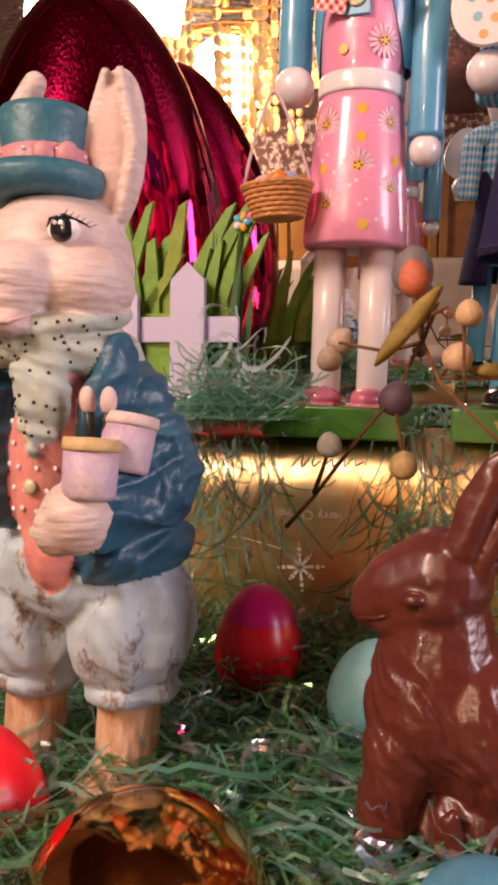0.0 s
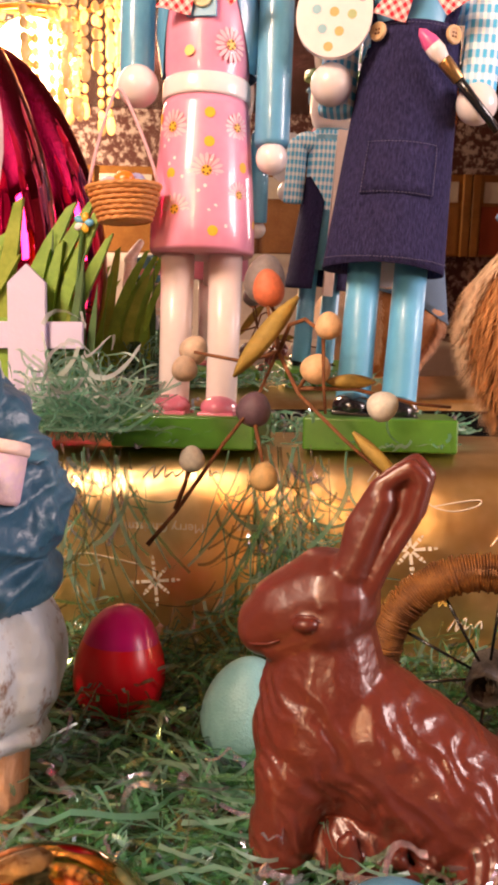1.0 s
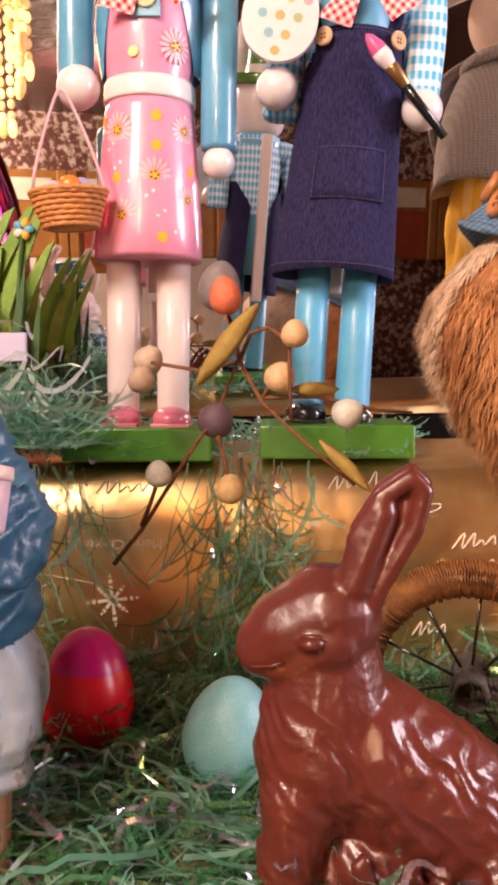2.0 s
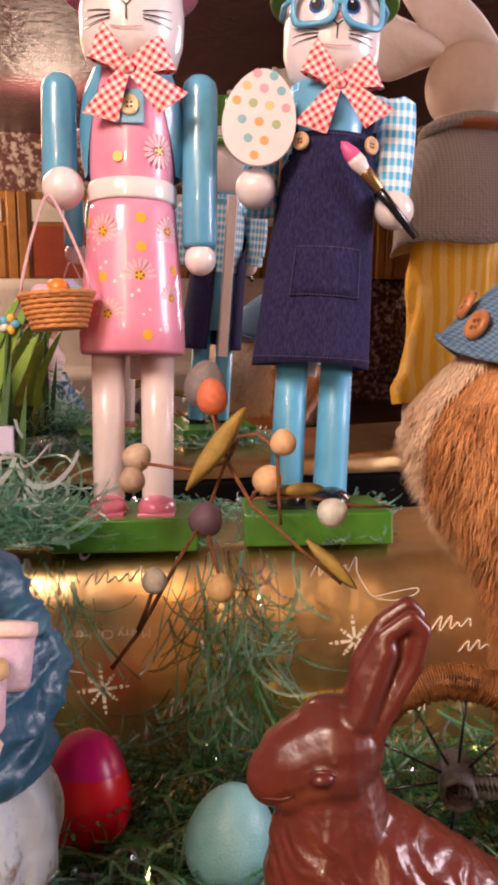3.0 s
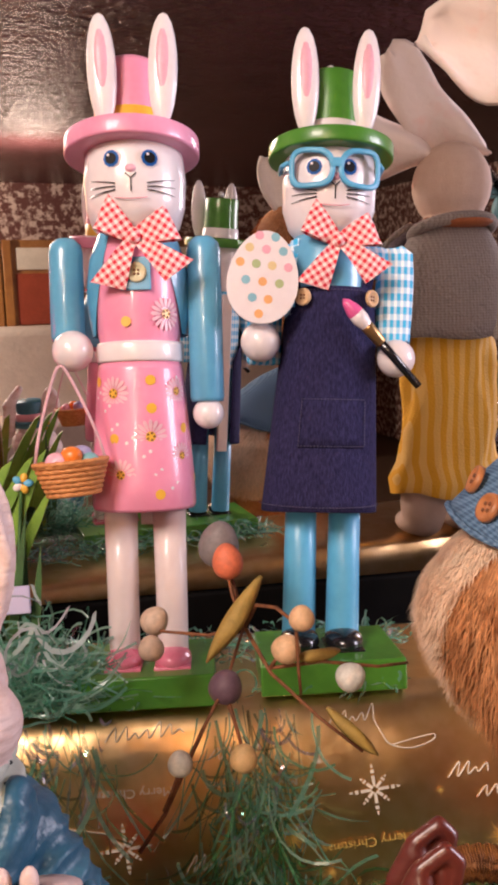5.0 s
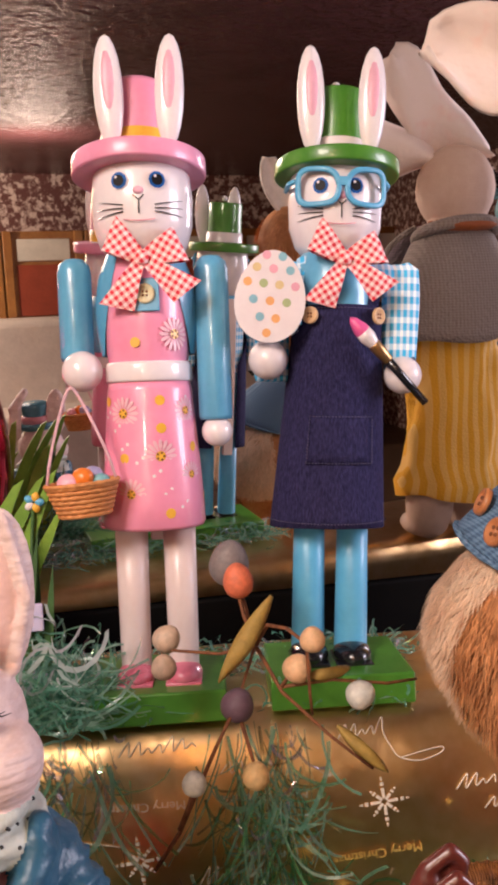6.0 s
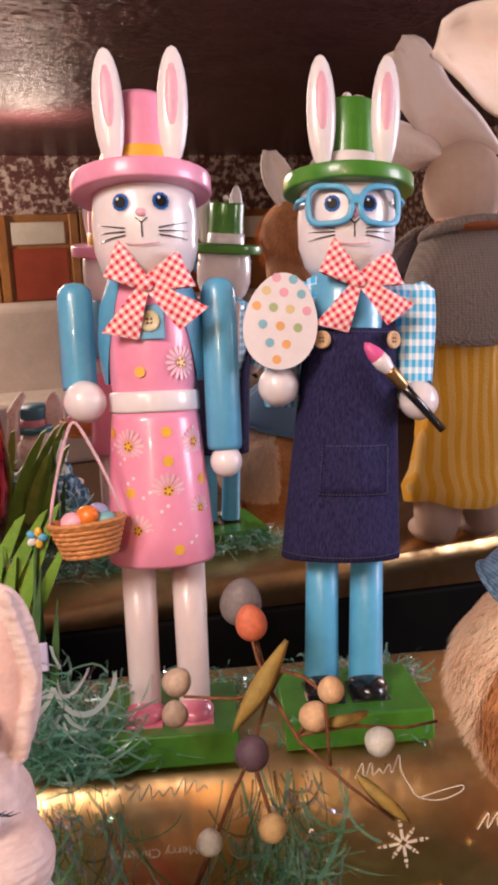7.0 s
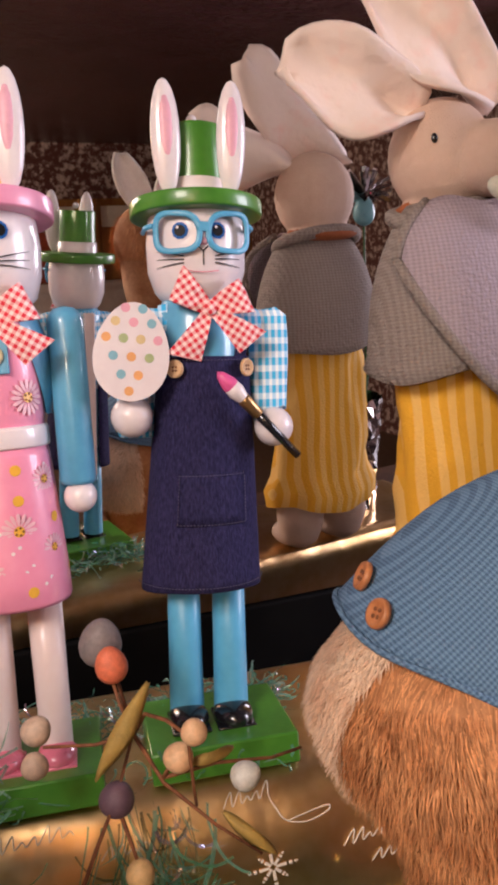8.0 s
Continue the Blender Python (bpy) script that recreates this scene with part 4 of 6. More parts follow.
def bunny_figurine():
    P = []
    X = -0.011
    b = lambda c, r, m, t=(0, 0, 0): P.append(("b", (c[0] + X, c[1], c[2]), r, t, m))
    l = lambda a, c, ra, rc, m: P.append(("l", (a[0] + X, a[1], a[2]), (c[0] + X, c[1], c[2]), ra, rc, m))
    for x in (-0.159, -0.207):
        l((x, 0.24, -0.01), (x + 0.002, 0.242, 0.034), 0.0145, 0.0145, PAWS)
        b((x - 0.002, 0.226, -0.012), (0.0175, 0.028, 0.011), PAWS)
        b((x + 0.003, 0.241, 0.06), (0.0265, 0.03, 0.034), PANTS, (0, 8 if x > -0.18 else -8, 0))
        b((x + 0.003, 0.241, 0.031), (0.02, 0.022, 0.008), PANTS)
    b((-0.184, 0.241, 0.085), (0.047, 0.035, 0.03), PANTS)
    b((-0.186, 0.246, 0.132), (0.0475, 0.036, 0.053), JACKET)
    b((-0.155, 0.238, 0.092), (0.026, 0.034, 0.014), JACKET, (0, -14, 0))
    b((-0.222, 0.238, 0.092), (0.026, 0.034, 0.014), JACKET, (0, 14, 0))
    b((-0.18, 0.222, 0.13), (0.0185, 0.0235, 0.05), VEST)
    b((-0.176, 0.217, 0.095), (0.014, 0.018, 0.02), VEST)
    b((-0.16, 0.226, 0.15), (0.009, 0.017, 0.034), JACKET, (0, 14, 0))
    b((-0.205, 0.214, 0.14), (0.009, 0.018, 0.04), JACKET, (0, -10, 0))
    l((-0.157, 0.242, 0.155), (-0.143, 0.237, 0.124), 0.017, 0.02, JACKET)
    l((-0.143, 0.232, 0.121), (-0.152, 0.2, 0.114), 0.019, 0.016, JACKET)
    for k in range(7):
        l((-0.129 - 0.003 * k, 0.226 - 0.005 * k, 0.138 - 0.001 * k), (-0.127 - 0.003 * k, 0.222 - 0.0055 * k, 0.112), 0.004, 0.003, JACKET)
    b((-0.152, 0.189, 0.113), (0.014, 0.0125, 0.0145), FUR)
    b((-0.158, 0.186, 0.109), (0.009, 0.009, 0.011), FUR)
    l((-0.228, 0.242, 0.162), (-0.244, 0.237, 0.115), 0.0195, 0.0195, JACKET)
    b((-0.1885, 0.234, 0.178), (0.0365, 0.035, 0.0145), SCARF, (0, 6, 0))
    b((-0.1865, 0.23, 0.187), (0.0325, 0.0325, 0.008), SCARF, (8, -6, 0))
    b((-0.178, 0.206, 0.158), (0.0115, 0.009, 0.028), SCARF)
    l((-0.183, 0.198, 0.168), (-0.176, 0.197, 0.135), 0.0035, 0.002, SCARF)
    b((-0.192, 0.238, 0.213), (0.034, 0.034, 0.032), FUR)
    b((-0.17, 0.226, 0.203), (0.02, 0.022, 0.018), FUR)
    b((-0.19, 0.207, 0.204), (0.0175, 0.019, 0.0155), FUR)
    b((-0.188, 0.2, 0.197), (0.011, 0.011, 0.009), FUR)
    b((-0.1945, 0.1885, 0.2095), (0.007, 0.005, 0.005), INEAR)
    b((-0.188, 0.196, 0.186), (0.0095, 0.009, 0.0055), FUR)
    b((-0.1685, 0.247, 0.262), (0.0152, 0.006, 0.036), FUR, (0, 4, 0))
    b((-0.1685, 0.2415, 0.26), (0.0095, 0.0042, 0.028), INEAR, (0, 4, 0))
    for sx in (-1, 1):
        l((-0.1685 + sx * 0.006, 0.241, 0.234), (-0.168 + sx * 0.0128, 0.24, 0.262), 0.003, 0.0026, FUR)
        l((-0.168 + sx * 0.0128, 0.24, 0.262), (-0.1665 + sx * 0.0035, 0.241, 0.294), 0.0026, 0.0024, FUR)
    l((-0.23, 0.25, 0.235), (-0.226, 0.252, 0.272), 0.01, 0.009, FUR)
    l((-0.228, 0.252, 0.272), (-0.2115, 0.25, 0.2965), 0.009, 0.0055, FUR)
    ob = melted("bunny_figurine", P, 0.0013, 6)
    s = Shape()
    # carved folds of jacket, trousers and scarf
    me = ob.data
    cloth = {}
    for f in me.polygons:
        for i in f.vertices:
            cloth[i] = me.materials[f.material_index]
    ridge = lambda q: 0.55 - 2.0 * abs(noise.noise(q))
    moved = []
    for v in me.vertices:
        p, m, d = v.co, cloth.get(v.index), 0.0
        if m == JACKET:
            d = 0.003 * ridge((p.x * 40 + p.z * 35, p.y * 40, p.z * 80 - p.x * 60)) + 0.0005 * noise.noise((p.x * 170, p.y * 170, p.z * 170))
        elif m == PANTS:
            d = 0.003 * ridge((p.x * 62 + p.z * 20, p.y * 62, p.z * 22)) + 0.0005 * noise.noise((p.x * 190, p.y * 190, p.z * 120))
        elif m == SCARF:
            d = 0.0022 * ridge((p.x * 30, p.y * 30, p.z * 130 + p.x * 50))
        elif m == VEST:
            d = 0.0008 * noise.noise((p.x * 120, p.y * 120, p.z * 60))
        moved.append(p + v.normal * d)
    for v, p in zip(me.vertices, moved):
        v.co = p
    scarf = [v.index for v in me.vertices if cloth.get(v.index) == SCARF and v.normal.y < -0.1]
    spots = random.Random(8)
    for i in spots.sample(scarf, min(70, len(scarf))):
        s.ball(me.vertices[i].co, 0.0008, TWIGDARK, (0, 0, 0), 6)
    hat = pose(-0.2076, 0.236, 0.241, -4, -2, 0)
    s.lathe([(0.0, 0.0), (0.02, -0.002), (0.0265, 0.0), (0.0285, 0.006), (0.0275, 0.0105), (0.0255, 0.0075), (0.022, 0.005), (0.0195, 0.006), (0.0185, 0.02), (0.0205, 0.0335), (0.0195, 0.037), (0.0, 0.038)], TEAL, hat, 40)
    s.lathe([(0.0195, 0.0075), (0.0208, 0.009), (0.0206, 0.0185), (0.0189, 0.0195)], VESTBAND, hat, 40)
    for sx in (-1, 1):
        s.ball(hat @ Vector((0.0152 + sx * 0.0042, -0.0155 + sx * 0.002, 0.0135)), (0.0048, 0.003, 0.0056), VESTBAND, (0, sx * 20, 25), 14)
    for k in range(11):
        a = -2.4 + 0.33 * k
        s.ball(hat @ Vector((0.0208 * math.cos(a), 0.0208 * math.sin(a), 0.011 + 0.005 * (k % 2))), 0.0009, PETAL, (0, 0, 0), 8)
    for x, y in ((-0.183, 0.2125), (-0.2225, 0.2155)):
        s.ball((x, y, 0.2235), (0.0078, 0.0042, 0.0054), PETAL, (0, -6, 0))
        s.ball((x + 0.0004, y - 0.0022, 0.2235), (0.0054, 0.0026, 0.0052), BLACK)
        s.ball((x - 0.0012, y - 0.0046, 0.2258), 0.0009, WHITE, (0, 0, 0), 8)
        lid = [(x - 0.0085, y - 0.0006, 0.2222), (x - 0.004, y - 0.0036, 0.2278), (x + 0.002, y - 0.0032, 0.2288), (x + 0.008, y + 0.0005, 0.2262), (x + 0.0105, y + 0.0025, 0.2245)]
        s.tube(lid, [0.0003, 0.0007, 0.0008, 0.0006, 0.0003], BLACK, 5)
        for k in range(6):
            p = Vector(lid[2]).lerp(Vector(lid[4]), k / 5)
            s.tube([p, p + Vector((0.0022 + 0.0003 * k, -0.0004, 0.0022 - 0.0002 * k))], [0.0003, 0.0001], BLACK, 4)
    s.tube([(-0.203, 0.1895, 0.1885), (-0.1985, 0.1875, 0.186), (-0.192, 0.1885, 0.186), (-0.186, 0.193, 0.1885)], [0.0006, 0.0011, 0.0011, 0.0005], INEAR, 6)
    rnd = random.Random(4)
    for k in range(50):
        x, z = -0.2065 + 0.0075 * (k % 5) + 0.0037 * ((k // 5) % 2) + rnd.uniform(-0.001, 0.001), 0.086 + 0.0088 * (k // 5) + rnd.uniform(-0.001, 0.001)
        f = 1 - ((x + 0.191) / 0.0185) ** 2 - ((z - 0.13) / 0.05) ** 2
        if f > 0.06:
            s.ball((x, 0.222 - 0.0235 * math.sqrt(f) - 0.0004, z), (0.0011, 0.0003, 0.0011), PETAL, (0, 0, 0), 8)
    for z in (0.142, 0.122, 0.103):
        f = 1 - ((z - 0.13) / 0.05) ** 2
        s.ball((-0.1895, 0.222 - 0.0235 * math.sqrt(f) - 0.0006, z), (0.0031, 0.0016, 0.0031), PEARL, (0, 0, 0), 14)
    add_shape(ob, s)
    return tagged(ob, "resin bunny figurine in blue jacket, coral vest and teal hat", "figurine")


VESTBAND = mat("pink_band_resin", (0.6, 0.24, 0.27), 0.5, scale=60, bump=0.0005)
bunny_figurine()


def pot(at, label, body, lid):
    th = holder("paint_pot", label, "pot", at @ Matrix.Scale(0.88, 4), "toy pots")
    Shape().lathe([(0, 0), (0.0105, 0), (0.0115, 0.002), (0.0118, 0.02), (0, 0.02)], body, None, 28).done("pot_body", th)
    Shape().lathe([(0, 0.0202), (0.0122, 0.0202), (0.0126, 0.0215), (0.0122, 0.0255), (0, 0.026)], lid, None, 28).done("pot_lid", th)


MAUVE = mat("mauve_resin", (0.48, 0.32, 0.5), 0.5, color2=(0.6, 0.45, 0.42), scale=60, bump=0.0008)
BUFF = mat("buff_resin", (0.62, 0.42, 0.2), 0.55, color2=(0.5, 0.32, 0.15), scale=60, bump=0.0008)
PINKBUFF = mat("pinkish_resin", (0.68, 0.5, 0.46), 0.55, scale=60, bump=0.0008)
pot(pose(-0.157, 0.1885, 0.1205, -4, 2, 0), "painted resin pot with a buff lid held in a paw", MAUVE, BUFF)
pot(pose(-0.1525, 0.2055, 0.129, -12, 5, 0), "painted mauve resin pot with a pinkish lid", MAUVE, PINKBUFF)


for dx, lean in ((-0.0035, -4), (0.0022, 5)):
    brush = holder("toy_brush", "small resin brush with dark handle and pink tip", "brush", pose(-0.1605 + dx, 0.2035, 0.134, 4, lean, 0), "toy brushes")
    Shape().lathe([(0, 0), (0.0016, 0), (0.0018, 0.012), (0.0021, 0.0185), (0, 0.0185)], TWIGDARK, None, 12).done("handle", brush)
    Shape().ball((0, 0, 0.0225), (0.0034, 0.003, 0.0058), PINKBUFF, (0, 0, 0), 14).done("bristles", brush)


# ---- chocolate bunny ----
def chocolate_bunny():
    P = []
    b = lambda c, r, t=(0, 0, 0): P.append(("b", c, r, t, CHOC))
    l = lambda a, c, ra, rc: P.append(("l", a, c, ra, rc, CHOC))
    l((-0.034, 0.236, 0.0925), (-0.049, 0.2355, 0.0868), 0.0195, 0.0162)
    l((-0.049, 0.2355, 0.0868), (-0.0575, 0.2345, 0.0815), 0.0162, 0.0112)
    l((-0.036, 0.236, 0.0975), (-0.059, 0.2345, 0.0845), 0.0148, 0.0092)
    b((-0.06, 0.2345, 0.0765), (0.0078, 0.0078, 0.0042), (0, 10, 0))
    b((-0.0415, 0.2172, 0.0878), (0.0046, 0.0026, 0.0028), (0, -4, 0))
    l((-0.0475, 0.2215, 0.0925), (-0.036, 0.2185, 0.0938), 0.0018, 0.002)
    l((-0.034, 0.2265, 0.0855), (-0.052, 0.229, 0.0765), 0.0112, 0.007)
    for dx, y1 in ((0.0, 0.227), (0.003, 0.2475)):
        rim = [(-0.0285, 0.106), (-0.0255, 0.122), (-0.0165, 0.1365), (-0.0062, 0.1432), (-0.0018, 0.1385), (-0.005, 0.1255), (-0.0165, 0.106), (-0.0225, 0.092)]
        for k in range(len(rim) - 1):
            l((rim[k][0] + dx, y1, rim[k][1]), (rim[k + 1][0] + dx, y1, rim[k + 1][1]), 0.0036, 0.0036)
        l((-0.0265 + dx, y1, 0.106), (-0.0165 + dx, y1 + 0.001, 0.131), 0.0068, 0.0062)
        l((-0.0205 + dx, y1 + 0.006, 0.104), (-0.008 + dx, y1 + 0.006, 0.133), 0.0056, 0.006)
    b = lambda c, r, t=(0, 0, 0): P.append(("b", c, r, t, CHOCFUR))
    l = lambda a, c, ra, rc: P.append(("l", a, c, ra, rc, CHOCFUR))
    l((-0.0355, 0.238, 0.079), (-0.035, 0.238, 0.052), 0.0195, 0.0258)
    b((-0.036, 0.238, 0.043), (0.0265, 0.027, 0.032))
    l((-0.022, 0.24, 0.042), (0.046, 0.242, -0.008), 0.029, 0.032)
    b((0.049, 0.235, -0.006), (0.033, 0.037, 0.031))
    b((0.035, 0.216, -0.004), (0.025, 0.019, 0.025), (0, -20, 0))
    b((0.012, 0.21, -0.012), (0.024, 0.011, 0.0075))
    l((-0.046, 0.226, 0.03), (-0.052, 0.221, -0.012), 0.0145, 0.0105)
    l((-0.04, 0.25, 0.03), (-0.044, 0.252, -0.012), 0.014, 0.0105)
    b((-0.058, 0.219, -0.013), (0.0145, 0.0105, 0.0065))
    b((-0.02, 0.232, 0.0), (0.024, 0.018, 0.018))
    l((-0.02, 0.214, -0.012), (-0.0255, 0.212, 0.013), 0.0045, 0.0035)
    for k in range(10):
        b((-0.012 + 0.005 * (k % 4), 0.2135 + 0.001 * (k % 3), -0.008 + 0.005 * (k // 3)), (0.0036, 0.003, 0.0034))
    ob = melted("chocolate_bunny", P, 0.0011, 7)
    s = Shape()
    s.ball((-0.0412, 0.2166, 0.088), (0.0042, 0.0028, 0.0025), CHOC, (0, -6, 0), 16)
    s.tube([(-0.0478, 0.2205, 0.0872), (-0.0445, 0.2178, 0.0904), (-0.039, 0.2165, 0.0906), (-0.0345, 0.2172, 0.088), (-0.0385, 0.2168, 0.0854), (-0.0442, 0.218, 0.0856)], [0.0004, 0.0007, 0.0008, 0.0005, 0.0007, 0.0006], CHOC, 8, True)
    s.tube([(-0.066, 0.229, 0.0782), (-0.0615, 0.2255, 0.0772), (-0.0555, 0.222, 0.0785), (-0.051, 0.2205, 0.0805)], [0.0003, 0.0006, 0.0006, 0.0003], CHOC, 6)
    # carved tufts running down the flank and chest
    me = ob.data
    fur = set()
    for f in me.polygons:
        if me.materials[f.material_index] == CHOCFUR:
            fur.update(f.vertices)
    moved = {}
    for i in fur:
        v = me.vertices[i]
        p = v.co
        if p.z > 0.072:
            continue
        u, w = p.x * 0.8 + p.z * 0.6, p.z * 0.8 - p.x * 0.6
        q = (u * 165 + 0.9 * noise.noise((p.x * 70, p.y * 70, p.z * 70)), p.y * 40, w * 28)
        moved[i] = p + v.normal * 0.0014 * min(1.0, (0.072 - p.z) / 0.012) * (0.45 - 1.7 * abs(noise.noise(q)))
    for i, p in moved.items():
        me.vertices[i].co = p
    add_shape(ob, s)
    return tagged(ob, "glossy milk chocolate seated bunny with upright ears in the grass", "chocolate bunny")


chocolate_bunny()


# ---- picket fence planter ----
LAV = mat("lavender_white_paint", (0.56, 0.5, 0.72), 0.55, color2=(0.55, 0.5, 0.7), scale=40, bump=0.0004)
BLADE = mat("lime_painted_wood", (0.2, 0.36, 0.03), 0.5, color2=(0.13, 0.27, 0.02), scale=60, bump=0.0004)
BLADE2 = mat("yellow_green_felt", (0.3, 0.36, 0.05), 0.7, color2=(0.2, 0.28, 0.03), scale=60, bump=0.0004)
DARKLEAF = mat("dark_green_leaf", (0.03, 0.08, 0.02), 0.6, color2=(0.05, 0.13, 0.03), scale=60)


def planter():
    th = holder("fence_planter", "lavender picket fence planter with green wooden grass", "planter", pose(-0.2595, 0.462, BTOP, 0, 0, 4))
    for x in (-0.12, -0.078, -0.036, 0.014):
        h = 0.118 if x > 0 else 0.108
        Shape().flat([(x - 0.0125, 0), (x + 0.0125, 0), (x + 0.0125, h - 0.012), (x, h), (x - 0.0125, h - 0.012)], LAV, 0.005).done("picket", th)
    for z in (0.026, 0.072):
        Shape().box((0.19, 0.004, 0.018), LAV, Matrix.Translation((-0.045, 0.0046, z)), 0.0008).done("rail", th)
    Shape().box((0.16, 0.004, 0.078), BLADE, Matrix.Translation((-0.055, 0.0095, 0.045)), 0.0008).done("green_panel", th)
    rnd = random.Random(3)
    for k in range(24):
        x0 = -0.11 + 0.0061 * k
        lean = rnd.uniform(-0.034, 0.05)
        h = rnd.uniform(0.118, 0.165)
        w = rnd.uniform(0.0052, 0.0078)
        left, right = [], []
        for j in range(6):
            f = j / 5
            cx, cz = x0 + lean * f ** 1.6, 0.05 + (h - 0.05) * f
            ww = w * (1 - 0.35 * f) if j < 5 else w * 0.45
            left.append((cx - ww, cz))
            right.append((cx + ww, cz + (0.004 if j == 5 else 0)))
        Shape().flat(left + right[::-1], BLADE if k % 4 else BLADE2, 0.004, Matrix.Translation((0, 0.0145 + 0.0043 * (k % 3), 0))).done("grass_blade", th)
    for k in range(9):
        x0, h, lean = 0.014 + 0.004 * k, 0.085 + 0.012 * ((k * 7) % 5), -0.012 + 0.008 * (k % 5)
        pts_l = [(x0 + lean * f - 0.0032 * math.sin(math.pi * (0.15 + 0.85 * f)), 0.01 + h * f) for f in (0, 0.25, 0.5, 0.75, 1)]
        pts_r = [(x0 + lean * f + 0.0032 * math.sin(math.pi * (0.15 + 0.85 * f)), 0.01 + h * f) for f in (0.75, 0.5, 0.25, 0)]
        Shape().flat(pts_l + pts_r, BLADE2 if k % 3 == 0 else DARKLEAF, 0.0012, Matrix.Translation((0, 0.012 + 0.003 * (k % 4), 0))).done("leaf", th)
    fl = Shape()
    for k, m in enumerate((BLUELEG, YELLOW, BLUELEG, PETAL, YELLOW)):
        a = 2 * math.pi * k / 5
        fl.ball((0.048 + 0.0038 * math.cos(a), 0.014, 0.147 + 0.0038 * math.sin(a)), (0.0034, 0.0016, 0.0026), m, (0, -math.degrees(a), 0), 12)
    fl.tube([(0.036, 0.014, 0.03), (0.047, 0.014, 0.142)], 0.0012, DARKLEAF, 6)
    fl.done("painted_flower", th, "small blue and yellow painted flower")


planter()


# ---- berry branch ----
def branch():
    th = holder("berry_branch", "dried twig branch with pastel egg berries and leaves", "branch", Matrix())
    stems = [
        [(-0.136, 0.357, 0.085), (-0.122, 0.362, 0.102), (-0.1, 0.385, 0.138), (-0.086, 0.4, 0.158), (-0.073, 0.408, 0.19)],
        [(-0.073, 0.408, 0.188), (-0.06, 0.392, 0.165), (-0.035, 0.38, 0.142), (-0.012, 0.378, 0.122)],
        [(-0.073, 0.408, 0.188), (-0.066, 0.398, 0.203), (-0.056, 0.38, 0.205), (-0.046, 0.374, 0.197), (-0.0455, 0.376, 0.17), (-0.0445, 0.38, 0.155)],
        [(-0.073, 0.408, 0.188), (-0.079, 0.416, 0.205), (-0.082, 0.42, 0.22)],
        [(-0.073, 0.408, 0.188), (-0.095, 0.415, 0.183), (-0.123, 0.412, 0.188)],
        [(-0.06, 0.392, 0.168), (-0.03, 0.398, 0.168), (0.004, 0.408, 0.16), (0.024, 0.418, 0.158)],
        [(-0.086, 0.4, 0.152), (-0.081, 0.39, 0.135), (-0.078, 0.387, 0.122)],
        [(-0.122, 0.362, 0.104), (-0.116, 0.358, 0.118), (-0.112, 0.356, 0.13)],
        [(-0.06, 0.392, 0.168), (-0.055, 0.39, 0.176)],
        [(-0.073, 0.408, 0.188), (-0.078, 0.43, 0.21), (-0.084, 0.437, 0.226)],
        [(-0.046, 0.374, 0.197), (-0.043, 0.369, 0.201)],
    ]
    for st in stems:
        n = len(st)
        Shape().tube(st, [0.0013 - 0.0005 * k / n for k in range(n)], TWIG, 6).done("twig", th)
    cols = {n: mat("berry_" + n, c, 0.5, color2=tuple(v * 0.75 for v in c), scale=300, bump=0.0004) for n, c in
            (("purple", (0.17, 0.1, 0.14)), ("peach", (0.8, 0.5, 0.28)), ("white", (0.68, 0.66, 0.6)), ("yellow", (0.78, 0.52, 0.24)), ("cream", (0.72, 0.52, 0.38)), ("coral", (0.8, 0.2, 0.1)), ("grey", (0.24, 0.2, 0.2)))}
    for c, r, h, n, t in (((-0.086, 0.402, 0.156), 0.0098, 0.0205, "purple", 20), ((-0.112, 0.356, 0.1315), 0.0066, 0.014, "white", 0), ((-0.078, 0.387, 0.1195), 0.0078, 0.0165, "yellow", 10),
                          ((-0.043, 0.369, 0.201), 0.007, 0.0145, "peach", 0), ((-0.0505, 0.39, 0.179), 0.0083, 0.017, "peach", 30), ((-0.014, 0.395, 0.159), 0.0083, 0.0175, "white", 60),
                          ((-0.081, 0.421, 0.2255), 0.0092, 0.0225, "coral", -6), ((-0.0855, 0.441, 0.233), 0.0125, 0.03, "grey", 10), ((-0.127, 0.432, 0.19), 0.0085, 0.018, "cream", 40), ((-0.1285, 0.412, 0.1785), 0.0076, 0.0155, "cream", 0)):
        egg = Shape().egg(c, r, h, cols[n], (15, t, 0), 22).done("berry", th)
    for a, b_, w in (((-0.062, 0.4, 0.219), (-0.096, 0.388, 0.174), 0.0058), ((-0.045, 0.393, 0.172), (-0.018, 0.403, 0.172), 0.0042), ((-0.03, 0.385, 0.145), (-0.003, 0.38, 0.118), 0.0042)):
        a, b_ = Vector(a), Vector(b_)
        d = b_ - a
        side = d.cross(Vector((0, 1, 0))).normalized()
        grid = []
        for k in range(11):
            f = k / 10
            ww = w * math.sin(math.pi * min(1, 0.04 + 0.94 * f)) ** 0.75
            c = a + d * f + Vector((0, -0.004 * math.sin(math.pi * f), 0))
            grid.append([c + side * ww * j + Vector((0, 0.0025 * j * j + 0.0012 * math.sin(9 * f) * j, 0)) for j in (-1, -0.5, 0, 0.5, 1)])
        Shape().sheet(grid, LEAF, 0.0004).done("leaf", th)


branch()


